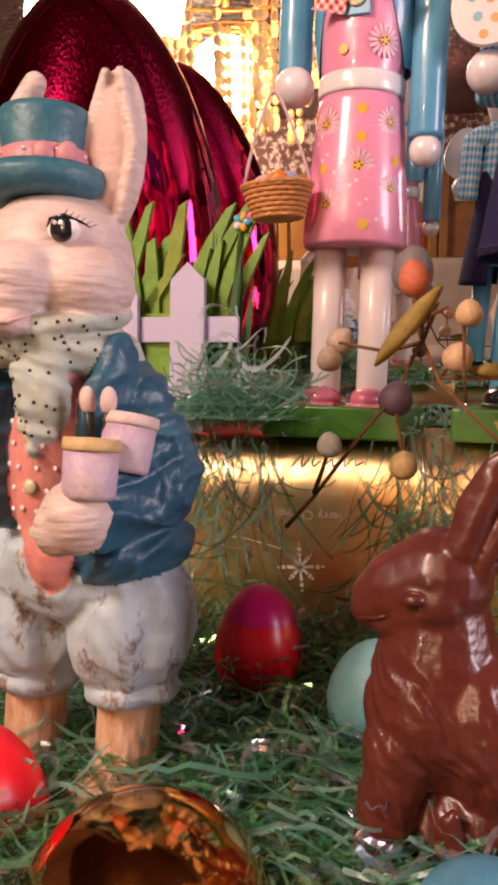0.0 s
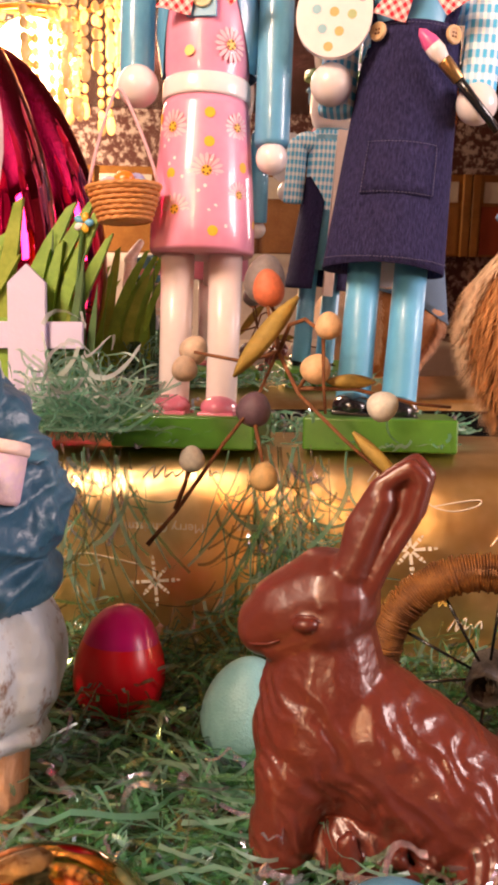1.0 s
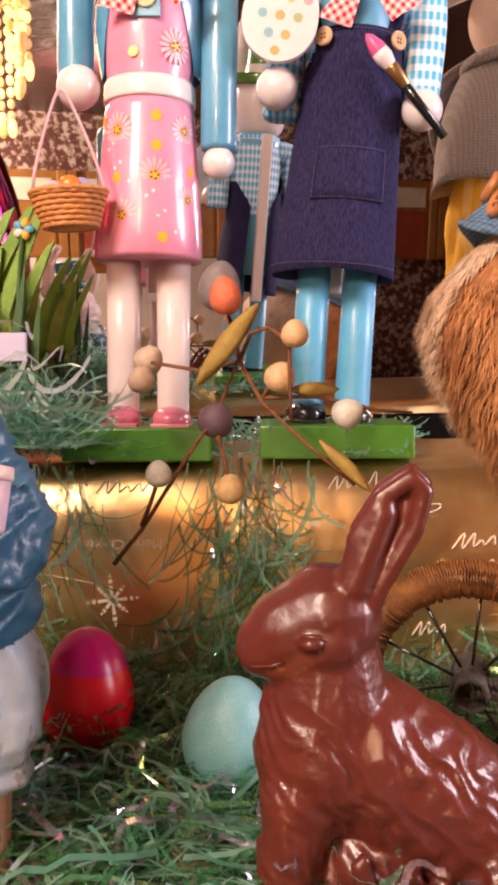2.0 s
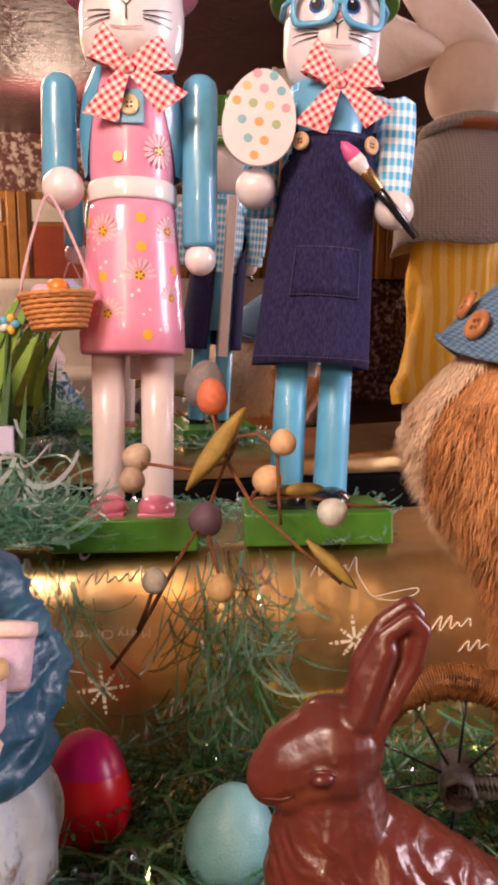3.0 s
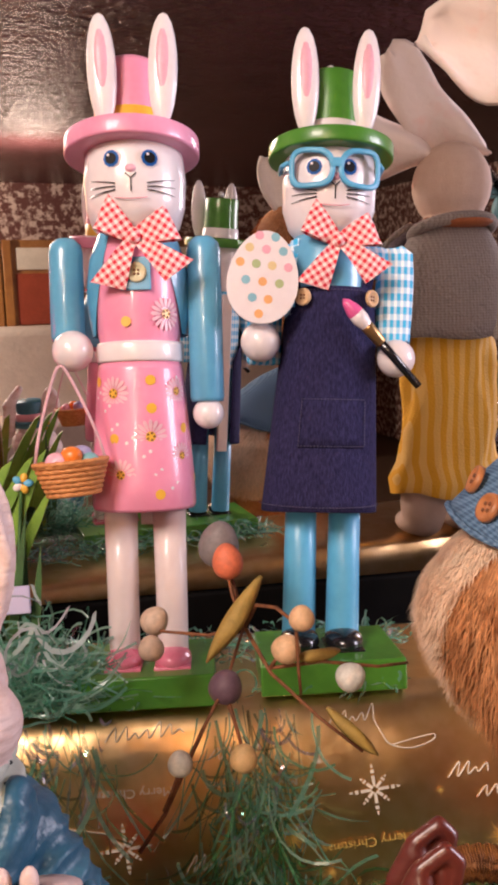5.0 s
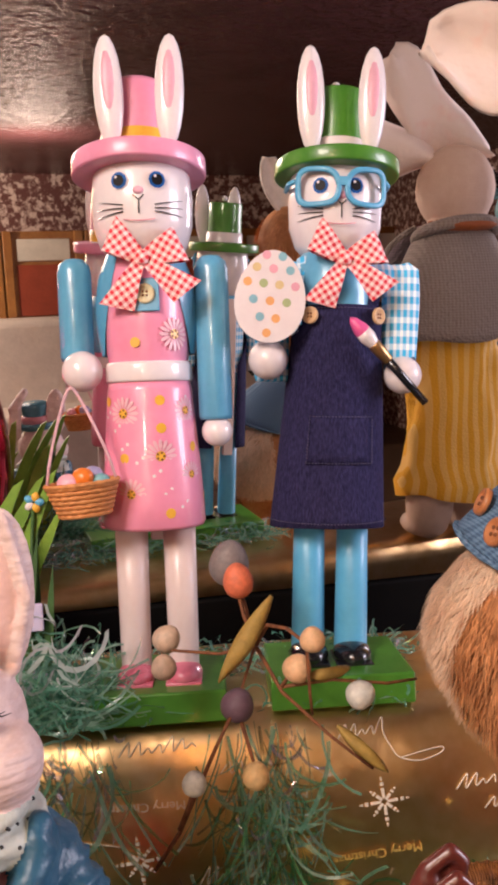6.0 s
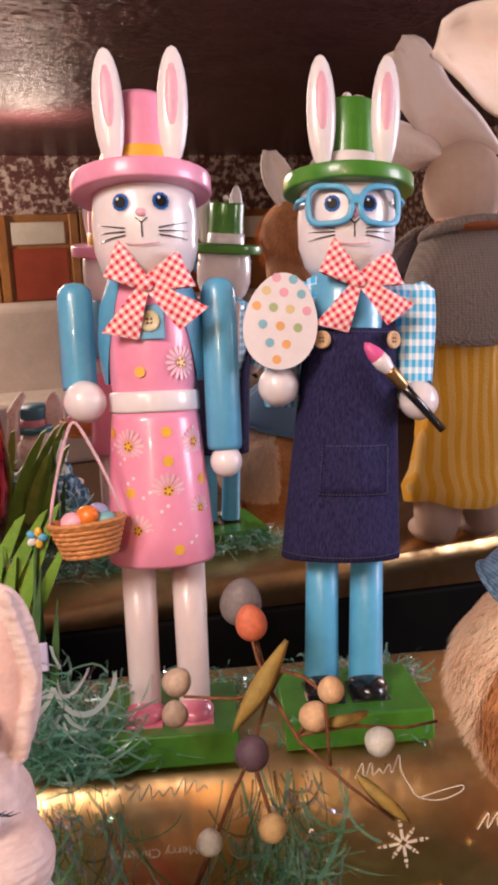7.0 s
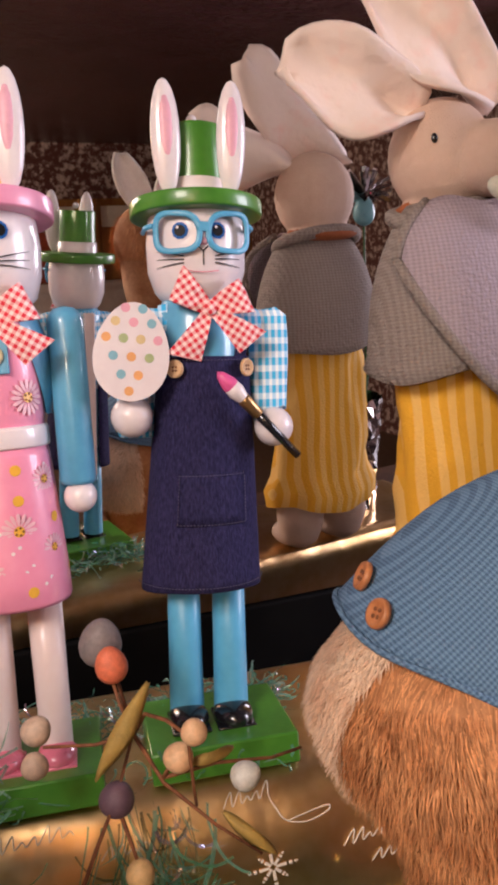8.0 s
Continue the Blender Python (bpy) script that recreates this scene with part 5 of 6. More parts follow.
# ---- plush on a wicker wheel ----
FURBROWN = mat("brown_plush_fur", (0.66, 0.31, 0.125), 0.75, color2=(0.4, 0.15, 0.05), scale=35, island=0.45)
FURCREAM = mat("cream_plush_fur", (0.92, 0.72, 0.52), 0.75, color2=(0.85, 0.58, 0.38), scale=40, island=0.2)
DENIMBLUE = stripes("blue_woven_denim", (0.06, 0.12, 0.21), (0.15, 0.26, 0.4), 480, 480, 0.9, angle=0.6, bump=0.0016, weave=700)
BEAR_C = Vector((0.117, 0.36, 0))
BEAR_R = ((-0.015, 0.04), (0.03, 0.046), (0.09, 0.05), (0.12, 0.053), (0.14, 0.062), (0.16, 0.078), (0.185, 0.091), (0.205, 0.0955), (0.222, 0.09), (0.24, 0.074), (0.262, 0.045), (0.275, 0.015))


def bear_r(z):
    return float(np.interp(z, [p[0] for p in BEAR_R], [p[1] for p in BEAR_R]))


def hem_z(a):
    return 0.216 - 0.036 * math.cos(a) + 0.01 * math.sin(a) + 0.0025 * math.sin(5 * a)


def bear():
    th = holder("plush_animal", "brown and cream furry plush animal wearing a blue woven cape", "plush toy", Matrix.Translation(BEAR_C))
    s = Shape()
    s.lathe([(0, -0.015)] + [(r - 0.004, z) for z, r in BEAR_R] + [(0, 0.277)], FURBROWN, None, 40)
    s.done("body", th)
    rnd = random.Random(11)
    for nm, m, lab, n in (("brown_fur", FURBROWN, "long brown fur", 34000), ("cream_fur", FURCREAM, "pale cream fur", 14000)):
        vs, fs = [], []
        for k in range(n):
            if nm == "brown_fur":
                a, z = rnd.uniform(-3.3, 0.9), rnd.uniform(0.0, 0.25)
                if a < -2.93 + 0.3 * (z - 0.2) / 0.06 + rnd.gauss(0, 0.05) and z > 0.13:
                    continue
            else:
                z = rnd.uniform(0.14, 0.262)
                a = rnd.uniform(-4.4, -2.88 + 0.3 * (z - 0.2) / 0.06)
            if z > hem_z(a) + 0.018:
                continue
            r = min(bear_r(z), 0.088) - 0.005 if z > hem_z(a) + 0.004 else bear_r(z) - 0.004
            p = Vector((r * math.cos(a), r * math.sin(a), z))
            out = Vector((math.cos(a), math.sin(a), 0))
            tan = Vector((-math.sin(a), math.cos(a), 0))
            ln = rnd.uniform(0.007, 0.015) * (1.0 if nm == "brown_fur" else 0.95)
            d = (out * 0.5 + Vector((0, 0, -0.85 if nm == "brown_fur" else -0.3)) + tan * (rnd.uniform(-0.3, 0.3) + 0.9 * noise.noise((a * 5, z * 45, 3)))).normalized()
            w = tan * rnd.uniform(0.00025, 0.0005)
            mid = p + d * ln * 0.55 + out * 0.0015
            tip = p + d * ln - Vector((0, 0, 0.002))
            i = len(vs)
            vs += [p - w, p + w, mid + w * 0.8, mid - w * 0.8, tip]
            fs += [(i, i + 1, i + 2, i + 3), (i + 3, i + 2, i + 4)]
        me = bpy.data.meshes.new(nm)
        me.from_pydata([tuple(v) for v in vs], [], fs)
        me.materials.append(m)
        ob = new(nm, me)
        ob.parent = th
        ob["label"], ob["kind"] = lab, "stuff"
    def cape_point(a, f):
        r = 0.086 * (1 - f) + 0.02 * f
        return Vector((r * math.cos(a) + 0.009 + 0.05 * f, r * math.sin(a), hem_z(a) * (1 - f) + 0.322 * f + 0.012 * math.sin(math.pi * f)))

    grid = [[cape_point(2 * math.pi * j / 48, k / 11) for j in range(48)] for k in range(12)]
    Shape().sheet(grid, DENIMBLUE, 0.0022, True).done("cape", th, "blue coarse woven denim cape")
    hem = Shape()
    hem.tube([grid[0][j] + Vector((0, 0, 0.0005)) for j in range(48)], 0.0018, DENIMBLUE, 6, True)
    hem.done("hem", th)
    for a, f in ((-2.86, 0.1), (-3.2, 0.15)):
        b2 = Shape()
        n = Vector((math.cos(a), math.sin(a), 0.55)).normalized()
        at = Matrix.Translation(cape_point(a, f) + n * 0.0035) @ n.to_track_quat("Z", "Y").to_matrix().to_4x4()
        b2.lathe([(0, 0.0014), (0.005, 0.0014), (0.006, 0.0026), (0.0074, 0.0026), (0.0081, 0.001), (0.0081, -0.001), (0, -0.001)], BEARBTN, at, 26)
        ob = b2.done("cape_button", th, "orange-brown wooden button")
        for k in range(4):
            q = math.pi / 4 + k * math.pi / 2
            Shape().lathe([(0, 0.0021), (0.0011, 0.0021), (0.0011, 0.001)], TWIG, at @ Matrix.Translation((0.0026 * math.cos(q), 0.0026 * math.sin(q), 0)), 8).done("button_hole", ob)

    # head and ears above the cape
    head = Shape()
    head.ball((0.068, -0.07, 0.5), (0.048, 0.05, 0.055), FURBROWN, (0, 0, 0), 28)
    head.lathe([(0.03, 0.0), (0.034, 0.07), (0.038, 0.15), (0.036, 0.19)], FURBROWN, pose(0.062, -0.01, 0.3, 18, 0, 0), 24)
    head = head.done("head", th)
    for sx in (-1, 1):
        g = []
        for k in range(11):
            f = k / 10
            w = 0.027 * math.sin(math.pi * (0.12 + 0.8 * f)) ** 0.7
            c = Vector((0.08 + sx * (0.016 + 0.03 * f), -0.066, 0.54 + 0.085 * f))
            g.append([c + Vector((w * j, -0.008 + 0.014 * j * j, 0.0)) for j in (-1, -0.6, -0.2, 0.2, 0.6, 1)])
        Shape().sheet(g, EARCLOTH, 0.006).done("ear", th, "cream plush ear")
    vs, fs = [], []
    for k in range(3500):
        d0 = Vector((rnd.gauss(0, 1), rnd.gauss(0, 1), rnd.gauss(0, 1))).normalized()
        p = Vector((0.068 + 0.047 * d0.x, -0.07 + 0.049 * d0.y, 0.5 + 0.054 * d0.z))
        w = d0.orthogonal().normalized() * 0.0006
        tip = p + (d0 * 0.6 + Vector((0, 0, -0.7))).normalized() * rnd.uniform(0.01, 0.018)
        i = len(vs)
        vs += [p - w, p + w, tip]
        fs.append((i, i + 1, i + 2))
    me = bpy.data.meshes.new("head_fur")
    me.from_pydata([tuple(v) for v in vs], [], fs)
    me.materials.append(FURBROWN)
    ob = new("head_fur", me)
    ob.parent = th
    ob["kind"] = "stuff"


EARCLOTH = mat("off_white_plush", (0.84, 0.76, 0.68), 0.85, color2=(0.74, 0.66, 0.58), scale=60, bump=0.0008)
BEARBTN = mat("orange_wood_button", (0.55, 0.22, 0.08), 0.45, color2=(0.42, 0.15, 0.05), scale=150, coat=0.2)
bear()
WICKER = mat("brown_wicker", (0.34, 0.13, 0.03), 0.6, color2=(0.14, 0.045, 0.012), scale=120, bump=0.0004, island=0.2)
GREYROPE = mat("grey_rope", (0.16, 0.15, 0.15), 0.8, color2=(0.08, 0.075, 0.075), scale=200, bump=0.001)


def wheel():
    at = pose(0.036, 0.322, 0.036, 0, 0, -12)
    th = holder("wicker_wheel", "wicker cart wheel wrapped in brown cane with dark spokes", "wheel", at)
    R, r = 0.0495, 0.0085
    pts = []
    winds, per = 250, 7
    wob = random.Random(17)
    for k in range(winds * per):
        a = 2 * math.pi * k / (winds * per)
        b2 = 2 * math.pi * k / per
        if k % per == 0:
            fat = r * wob.uniform(0.92, 1.1)
        rr = R + fat * math.cos(b2)
        pts.append((rr * math.cos(a + 0.02 * math.sin(b2)), fat * math.sin(b2), rr * math.sin(a + 0.02 * math.sin(b2))))
    Shape().tube(pts, 0.00068, WICKER, 5, True).done("wrapped_cane", th)
    Shape().tube([(R * math.cos(2 * math.pi * k / 48), 0, R * math.sin(2 * math.pi * k / 48)) for k in range(48)], r * 0.9, WICKER, 8, True).done("rim", th)
    for k in range(10):
        a = 2 * math.pi * k / 10 + 0.2
        Shape().tube([(0.006 * math.cos(a), 0, 0.006 * math.sin(a)), ((R - 0.005) * math.cos(a), 0, (R - 0.005) * math.sin(a))], 0.0008, BLACK, 5).done("spoke", th)
    hubp = []
    for k in range(14 * 8):
        f = k / (14 * 8)
        b2 = 2 * math.pi * k / 8
        hubp.append((0.0078 * math.cos(b2), -0.017 + 0.037 * f, 0.0078 * math.sin(b2)))
    Shape().tube(hubp, 0.0016, GREYROPE, 5).done("hub", th, "grey rope-bound hub")
    ax = []
    for k in range(40 * 8):
        f = k / (40 * 8)
        b2 = 2 * math.pi * k / 8
        ax.append((0.085 * f, -0.006 - 0.02 * f + 0.0045 * math.cos(b2), 0.008 * f + 0.0045 * math.sin(b2)))
    Shape().tube(ax, 0.0013, GREYROPE, 5).done("axle", th, "grey rope-bound axle")


wheel()


# ---- mouse doll ----
CANVAS = mat("beige_canvas", (0.66, 0.48, 0.38), 0.85, color2=(0.6, 0.42, 0.32), scale=20, bump=0.0008, bump_scale=700)
PINKCANVAS = mat("blushed_canvas", (0.82, 0.68, 0.6), 0.85, color2=(0.84, 0.46, 0.38), scale=9, contrast=(0.5, 0.74), bump=0.004, bump_scale=38)
MUSTARD = stripes("mustard_striped_cotton", (0.72, 0.36, 0.02), (0.76, 0.46, 0.12), 75, 0, 0.85, both=False, weave=400, bump=0.001)
SHAWL = stripes("grey_lilac_knit", (0.2, 0.162, 0.14), (0.265, 0.22, 0.195), 250, 330, 0.95, bump=0.003, weave=260)
LILACKNIT = stripes("lilac_knit", (0.3, 0.245, 0.27), (0.39, 0.32, 0.36), 250, 330, 0.95, bump=0.003, weave=260)
SHEER = mat("pale_sheer_ribbon", (0.66, 0.62, 0.5), 0.5, color2=(0.5, 0.5, 0.4), scale=50)
RUST = mat("rust_felt", (0.35, 0.1, 0.03), 0.9)


def mouse():
    P = []
    o = Vector((0.247, 0.645, 0.131))
    b = lambda c, r, m, t=(0, 0, 0): P.append(("b", tuple(o + 1.06 * Vector(c)), tuple(1.06 * v for v in r), t, m))
    for x in (-0.03, 0.03):
        b((x, 0, 0.04), (0.028, 0.028, 0.044), CANVAS)
        b((x, -0.012, 0.012), (0.026, 0.034, 0.015), CANVAS)
    P.append(("l", tuple(o + Vector((0, 0, 0.1))), tuple(o + Vector((0, 0, 0.25))), 0.045, 0.04, MUSTARD))
    b((0, 0.012, 0.352), (0.042, 0.036, 0.008), RUST)
    b((-0.002, 0, 0.391), (0.043, 0.044, 0.047), CANVAS)
    b((0.026, -0.03, 0.382), (0.032, 0.038, 0.03), CANVAS, (0, 0, 30))
    ob = melted("mouse_doll", P, 0.0032, 5)
    s = Shape()
    W = lambda x, y, z: o + 1.06 * Vector((x, y, z))
    # gathered dress
    grid = []
    for k in range(12):
        f = k / 11
        row = []
        for j in range(72):
            a = 2 * math.pi * j / 72
            fold = 0.0014 * math.sin(9 * a + 2 * math.sin(3 * f)) * (1 - 0.6 * f) + 0.003 * math.sin(4 * a + 9 * f)
            r = (0.071 - 0.012 * f) * (0.86 + 0.14 * abs(math.sin(min(1, 5.5 * f) * 2.6 + 0.5))) + fold + 0.0045 * noise.noise((3 * math.cos(a), 3 * math.sin(a), 7 * f))
            row.append(W(r * math.cos(a), 0.74 * r * math.sin(a), 0.052 + 0.196 * f + 0.004 * math.sin(3 * a) * (1 - f)))
        grid.append(row)
    s.sheet(grid, MUSTARD, 0.0, True)
    # knitted shawl with a rolled collar
    grid = []
    for k in range(12):
        f = k / 11
        row = []
        for j in range(56):
            a = 2 * math.pi * j / 56
            r = 0.074 - 0.004 * f - 0.034 * f ** 3 + 0.0025 * math.sin(5 * a + 3 * f) * (1 - f) + (0.004 if k == 0 else 0)
            row.append(W(r * math.cos(a), (0.78 * r) * math.sin(a) - 0.004, 0.226 + 0.128 * f + 0.009 * math.sin(a + 0.6) * (1 - f) + 0.005 * math.sin(3 * a) * (1 - f)))
        grid.append(row)
    s.sheet(grid, SHAWL, 0.003, True)
    s.tube([W(0.045 * math.cos(2 * math.pi * k / 28), 0.038 * math.sin(2 * math.pi * k / 28), 0.344 + 0.012 * math.sin(2 * math.pi * k / 28)) for k in range(28)], 0.007, SHAWL, 10, True)
    # front of the shawl wrapped over, with a rolled edge
    g = []
    for k in range(11):
        f = k / 10
        row = []
        for j in range(17):
            h = j / 16
            a = -2.45 + 1.9 * h + 0.15 * f
            r = 0.085 - 0.004 * f - 0.034 * f ** 3
            z0 = 0.232 - 0.052 * math.sin(math.pi * min(1, h * 1.15) * 0.5) + 0.075 * (1 - h) ** 3
            row.append(W(r * math.cos(a), 0.84 * r * math.sin(a) - 0.002, z0 + (0.352 - z0) * f + 0.003 * math.sin(9 * h)))
        g.append(row)
    s.sheet(g, LILACKNIT, 0.004)
    s.tube([p for p in g[0]], 0.0045, SHAWL, 8)
    s.tube([row[0] for row in g], 0.004, SHAWL, 8)
    for x, z, tl in ((0.02, 0.352, 25), (0.05, 0.35, -20), (0.036, 0.335, 5)):
        s.ball(W(x, -0.062, z), (0.017, 0.007, 0.01), SHEER, (0, tl, 0), 16)

    def petal(base, tip, width, cup, m):
        p0, p1 = W(*base), W(*tip)
        d = p1 - p0
        side = d.cross(Vector((0, 1, 0))).normalized()
        g = []
        for k in range(15):
            f = k / 14
            w = 1.06 * width * (0.1 + 0.9 * (math.sin(math.pi * (0.02 + 0.95 * f ** 1.25)) ** 0.55))
            c = p0 + d * f + Vector((0, -0.012 * math.sin(math.pi * f), 0))
            g.append([c + side * w * j + Vector((0, cup * (j * j - 0.4) + 0.006 * math.sin(4 * j + 6 * f) + 0.004 * math.sin(11 * f + 2 * j), 0.006 * math.sin(7 * f + 1.5) * abs(j))) for j in (-1, -0.75, -0.5, -0.25, 0, 0.25, 0.5, 0.75, 1)])
        s.sheet(g, m, 0.005)
    petal((-0.02, -0.01, 0.422), (-0.136, -0.022, 0.459), 0.038, -0.026, PINKCANVAS)
    petal((0.045, -0.004, 0.426), (-0.07, -0.02, 0.53), 0.037, -0.022, PINKCANVAS)
    s.ball(o + 1.06 * Vector((-0.0235, -0.0382, 0.398)), (0.003, 0.002, 0.004), BLACK)
    s.ball(o + 1.06 * Vector((0.024, -0.064, 0.398)), (0.003, 0.002, 0.004), BLACK)
    add_shape(ob, s)
    return tagged(ob, "cloth mouse doll with big ears, knitted shawl and mustard dress", "doll")


mouse()


# ---- foil wrapped flowers ----
FOIL = mat("silver_foil", (0.75, 0.72, 0.72), 0.12, metal=1.0, scale=40)


def foil_pot():
    th = holder("foil_flower_pot", "tulips in crumpled silver foil wrap with egg pick", "flower pot", pose(0.348, 0.57, BTOP + 0.002))
    rnd = random.Random(5)
    grid = []
    for k in range(16):
        f = k / 15
        grid.append([Vector(((0.03 + 0.012 * f + rnd.uniform(-0.004, 0.004)) * math.cos(a), (0.03 + 0.012 * f + rnd.uniform(-0.004, 0.004)) * math.sin(a), 0.16 * f + rnd.uniform(-0.003, 0.003))) for a in [2 * math.pi * j / 26 for j in range(26)]])
    s = Shape()
    s.sheet(grid, FOIL, 0.0, True)
    for f in s.bm.faces:
        f.smooth = False
    s.done("foil_wrap", th)
    for k in range(7):
        a = 0.9 * k
        Shape().tube([(0.01 * math.cos(a), 0.01 * math.sin(a), 0.1), (0.018 * math.cos(a), 0.018 * math.sin(a), 0.18), (0.03 * math.cos(a), 0.03 * math.sin(a), 0.215 + 0.01 * (k % 3))], [0.004, 0.006, 0.001], DARKLEAF, 6).done("leaf", th)
    tuft = Shape()
    for k in range(46):
        a, e = rnd.uniform(0, 2 * math.pi), rnd.uniform(-0.3, 1.2)
        d = Vector((math.cos(a) * math.cos(e), math.sin(a) * math.cos(e), math.sin(e)))
        w = d.orthogonal().normalized() * 0.003
        p = Vector((0.03, -0.008, 0.42))
        pts = [p + d * 0.022 * f + Vector((0, 0, rnd.uniform(-0.004, 0.004))) for f in (0.2, 0.9, 1.7)]
        tuft.sheet([[q - w, q + w] for q in pts], FOIL)
    tuft.done("tinsel_tuft", th, "silver tinsel tuft")
    for x, z, m in ((-0.02, 0.235, HOTPINK), (0.012, 0.25, HOTPINK), (0.03, 0.385, AQUA)):
        Shape().tube([(x, -0.005, 0.12), (x, -0.008, z)], 0.0015, DARKLEAF, 6).done("stem", th)
        Shape().egg((x, -0.008, z + 0.015), 0.014, 0.038, m).done("bloom", th)


foil_pot()


# ---- shredded grass ----
def grass_mat(name, c, trans, rough=0.3, metal=0.0):
    m = bpy.data.materials.new(name)
    m.use_nodes = True
    nt = m.node_tree
    b = nt.nodes["Principled BSDF"]
    geo = nt.nodes.new("ShaderNodeNewGeometry")
    ramp = nt.nodes.new("ShaderNodeValToRGB")
    els = ramp.color_ramp.elements
    els[0].position, els[0].color = 0.0, (*c[0], 1)
    els[1].position, els[1].color = 1.0, (*c[-1], 1)
    for k, v in enumerate(c[1:-1]):
        e = els.new((k + 1) / (len(c) - 1))
        e.color = (*v, 1)
    nt.links.new(geo.outputs["Random Per Island"], ramp.inputs["Fac"])
    nt.links.new(ramp.outputs["Color"], b.inputs["Base Color"])
    b.inputs["Roughness"].default_value, b.inputs["Metallic"].default_value = rough, metal
    tr = nt.nodes.new("ShaderNodeBsdfTranslucent")
    nt.links.new(ramp.outputs["Color"], tr.inputs["Color"])
    mx = nt.nodes.new("ShaderNodeMixShader")
    mx.inputs[0].default_value = trans
    nt.links.new(b.outputs[0], mx.inputs[1])
    nt.links.new(tr.outputs[0], mx.inputs[2])
    clear = nt.nodes.new("ShaderNodeBsdfTransparent")
    mc = nt.nodes.new("ShaderNodeMixShader")
    mc.inputs[0].default_value = 0.36
    nt.links.new(mx.outputs[0], mc.inputs[1])
    nt.links.new(clear.outputs[0], mc.inputs[2])
    nt.links.new(mc.outputs[0], nt.nodes["Material Output"].inputs["Surface"])
    return m


GRASS = grass_mat("green_cellophane", ((0.012, 0.07, 0.02), (0.045, 0.21, 0.06), (0.13, 0.4, 0.2), (0.03, 0.14, 0.03), (0.3, 0.55, 0.34)), 0.3, 0.1)
PALEGRASS = grass_mat("pale_green_cellophane", ((0.12, 0.36, 0.25), (0.22, 0.48, 0.38), (0.4, 0.6, 0.5), (0.1, 0.32, 0.18)), 0.45, 0.16)
SHINE = grass_mat("iridescent_film", ((0.5, 0.65, 0.2), (0.3, 0.7, 0.55), (0.6, 0.5, 0.75), (0.75, 0.55, 0.5), (0.35, 0.45, 0.75)), 0.25, 0.12, 0.75)
STRAW = grass_mat("olive_cellophane", ((0.12, 0.11, 0.03), (0.2, 0.18, 0.06), (0.07, 0.12, 0.05)), 0.35, 0.35)


def strips(name, m, n, spot, label, seed, length=(0.03, 0.07), width=(0.0009, 0.0018), drop=0.0, curl=1.0, lift=0.012, top=lambda p: 0.006 + 0.03 * max(0, (p.y - 0.26) / 0.2)):
    rnd = random.Random(seed)
    vs, fs = [], []
    for _ in range(n):
        p = Vector(spot(rnd))
        a = rnd.uniform(0, 2 * math.pi)
        d = Vector((math.cos(a), math.sin(a), rnd.uniform(-0.3, 0.22)))
        if drop:
            d = Vector((rnd.uniform(-0.35, 0.35), rnd.uniform(-0.25, 0.08), -1))
        d.normalize()
        ln, w = rnd.uniform(*length), rnd.uniform(*width)
        axis = Vector((rnd.uniform(-1, 1), rnd.uniform(-1, 1), rnd.uniform(-0.6, 0.6))).normalized()
        bend = rnd.uniform(-0.4, 0.4) * curl
        side = d.cross(axis).normalized()
        i0, n_seg = len(vs), 9
        for k in range(n_seg + 1):
            vs += [tuple(p - side * w), tuple(p + side * w)]
            rot = Matrix.Rotation(bend + rnd.uniform(-0.12, 0.12), 3, axis)
            d = rot @ d
            side = (rot @ side)
            side = (side + d.cross(side) * rnd.uniform(-0.35, 0.35)).normalized()
            p = p + d * ln / n_seg
            if not drop and p.z > top(p):
                p.z = top(p) - rnd.uniform(0, 0.003)
            if not drop and p.z < lift - 0.02:
                p.z = lift - 0.02 + rnd.uniform(0, 0.003)
        for k in range(n_seg):
            j = i0 + 2 * k
            fs.append((j, j + 1, j + 3, j + 2))
    me = bpy.data.meshes.new(name)
    me.from_pydata(vs, [], fs)
    me.materials.append(m)
    return tagged(new(name, me), label, "shredded grass", kind="stuff")


def bed(rnd):
    x, y = rnd.uniform(-0.32, 0.2), rnd.uniform(0.09, 0.45)
    return x, y, TABLE + 0.001 + rnd.random() ** 1.5 * (0.006 + 0.022 * max(0, (y - 0.27) / 0.18))


def clump(rnd):
    x = min(-0.212 + rnd.gauss(0, 0.024), -0.183 - 0.01 * rnd.random())
    return x, rnd.uniform(0.432, 0.485), 0.132 + abs(rnd.gauss(0, 0.019)) * max(0.25, 1 - abs(x + 0.205) / 0.07)


def boxtop(rnd):
    return rnd.uniform(-0.26, 0.04), rnd.uniform(0.53, 0.578), 0.13 + rnd.random() * 0.012


def edge(rnd):
    return rnd.uniform(-0.19, 0.03), rnd.uniform(0.448, 0.47), 0.13 + rnd.random() * 0.006


def hang(rnd):
    x = rnd.choice((-0.075, -0.085, -0.06, -0.2, -0.215, -0.175, -0.235)) + rnd.gauss(0, 0.012)
    return x, rnd.uniform(0.418, 0.438), 0.05 + 0.085 * rnd.random() ** 0.5


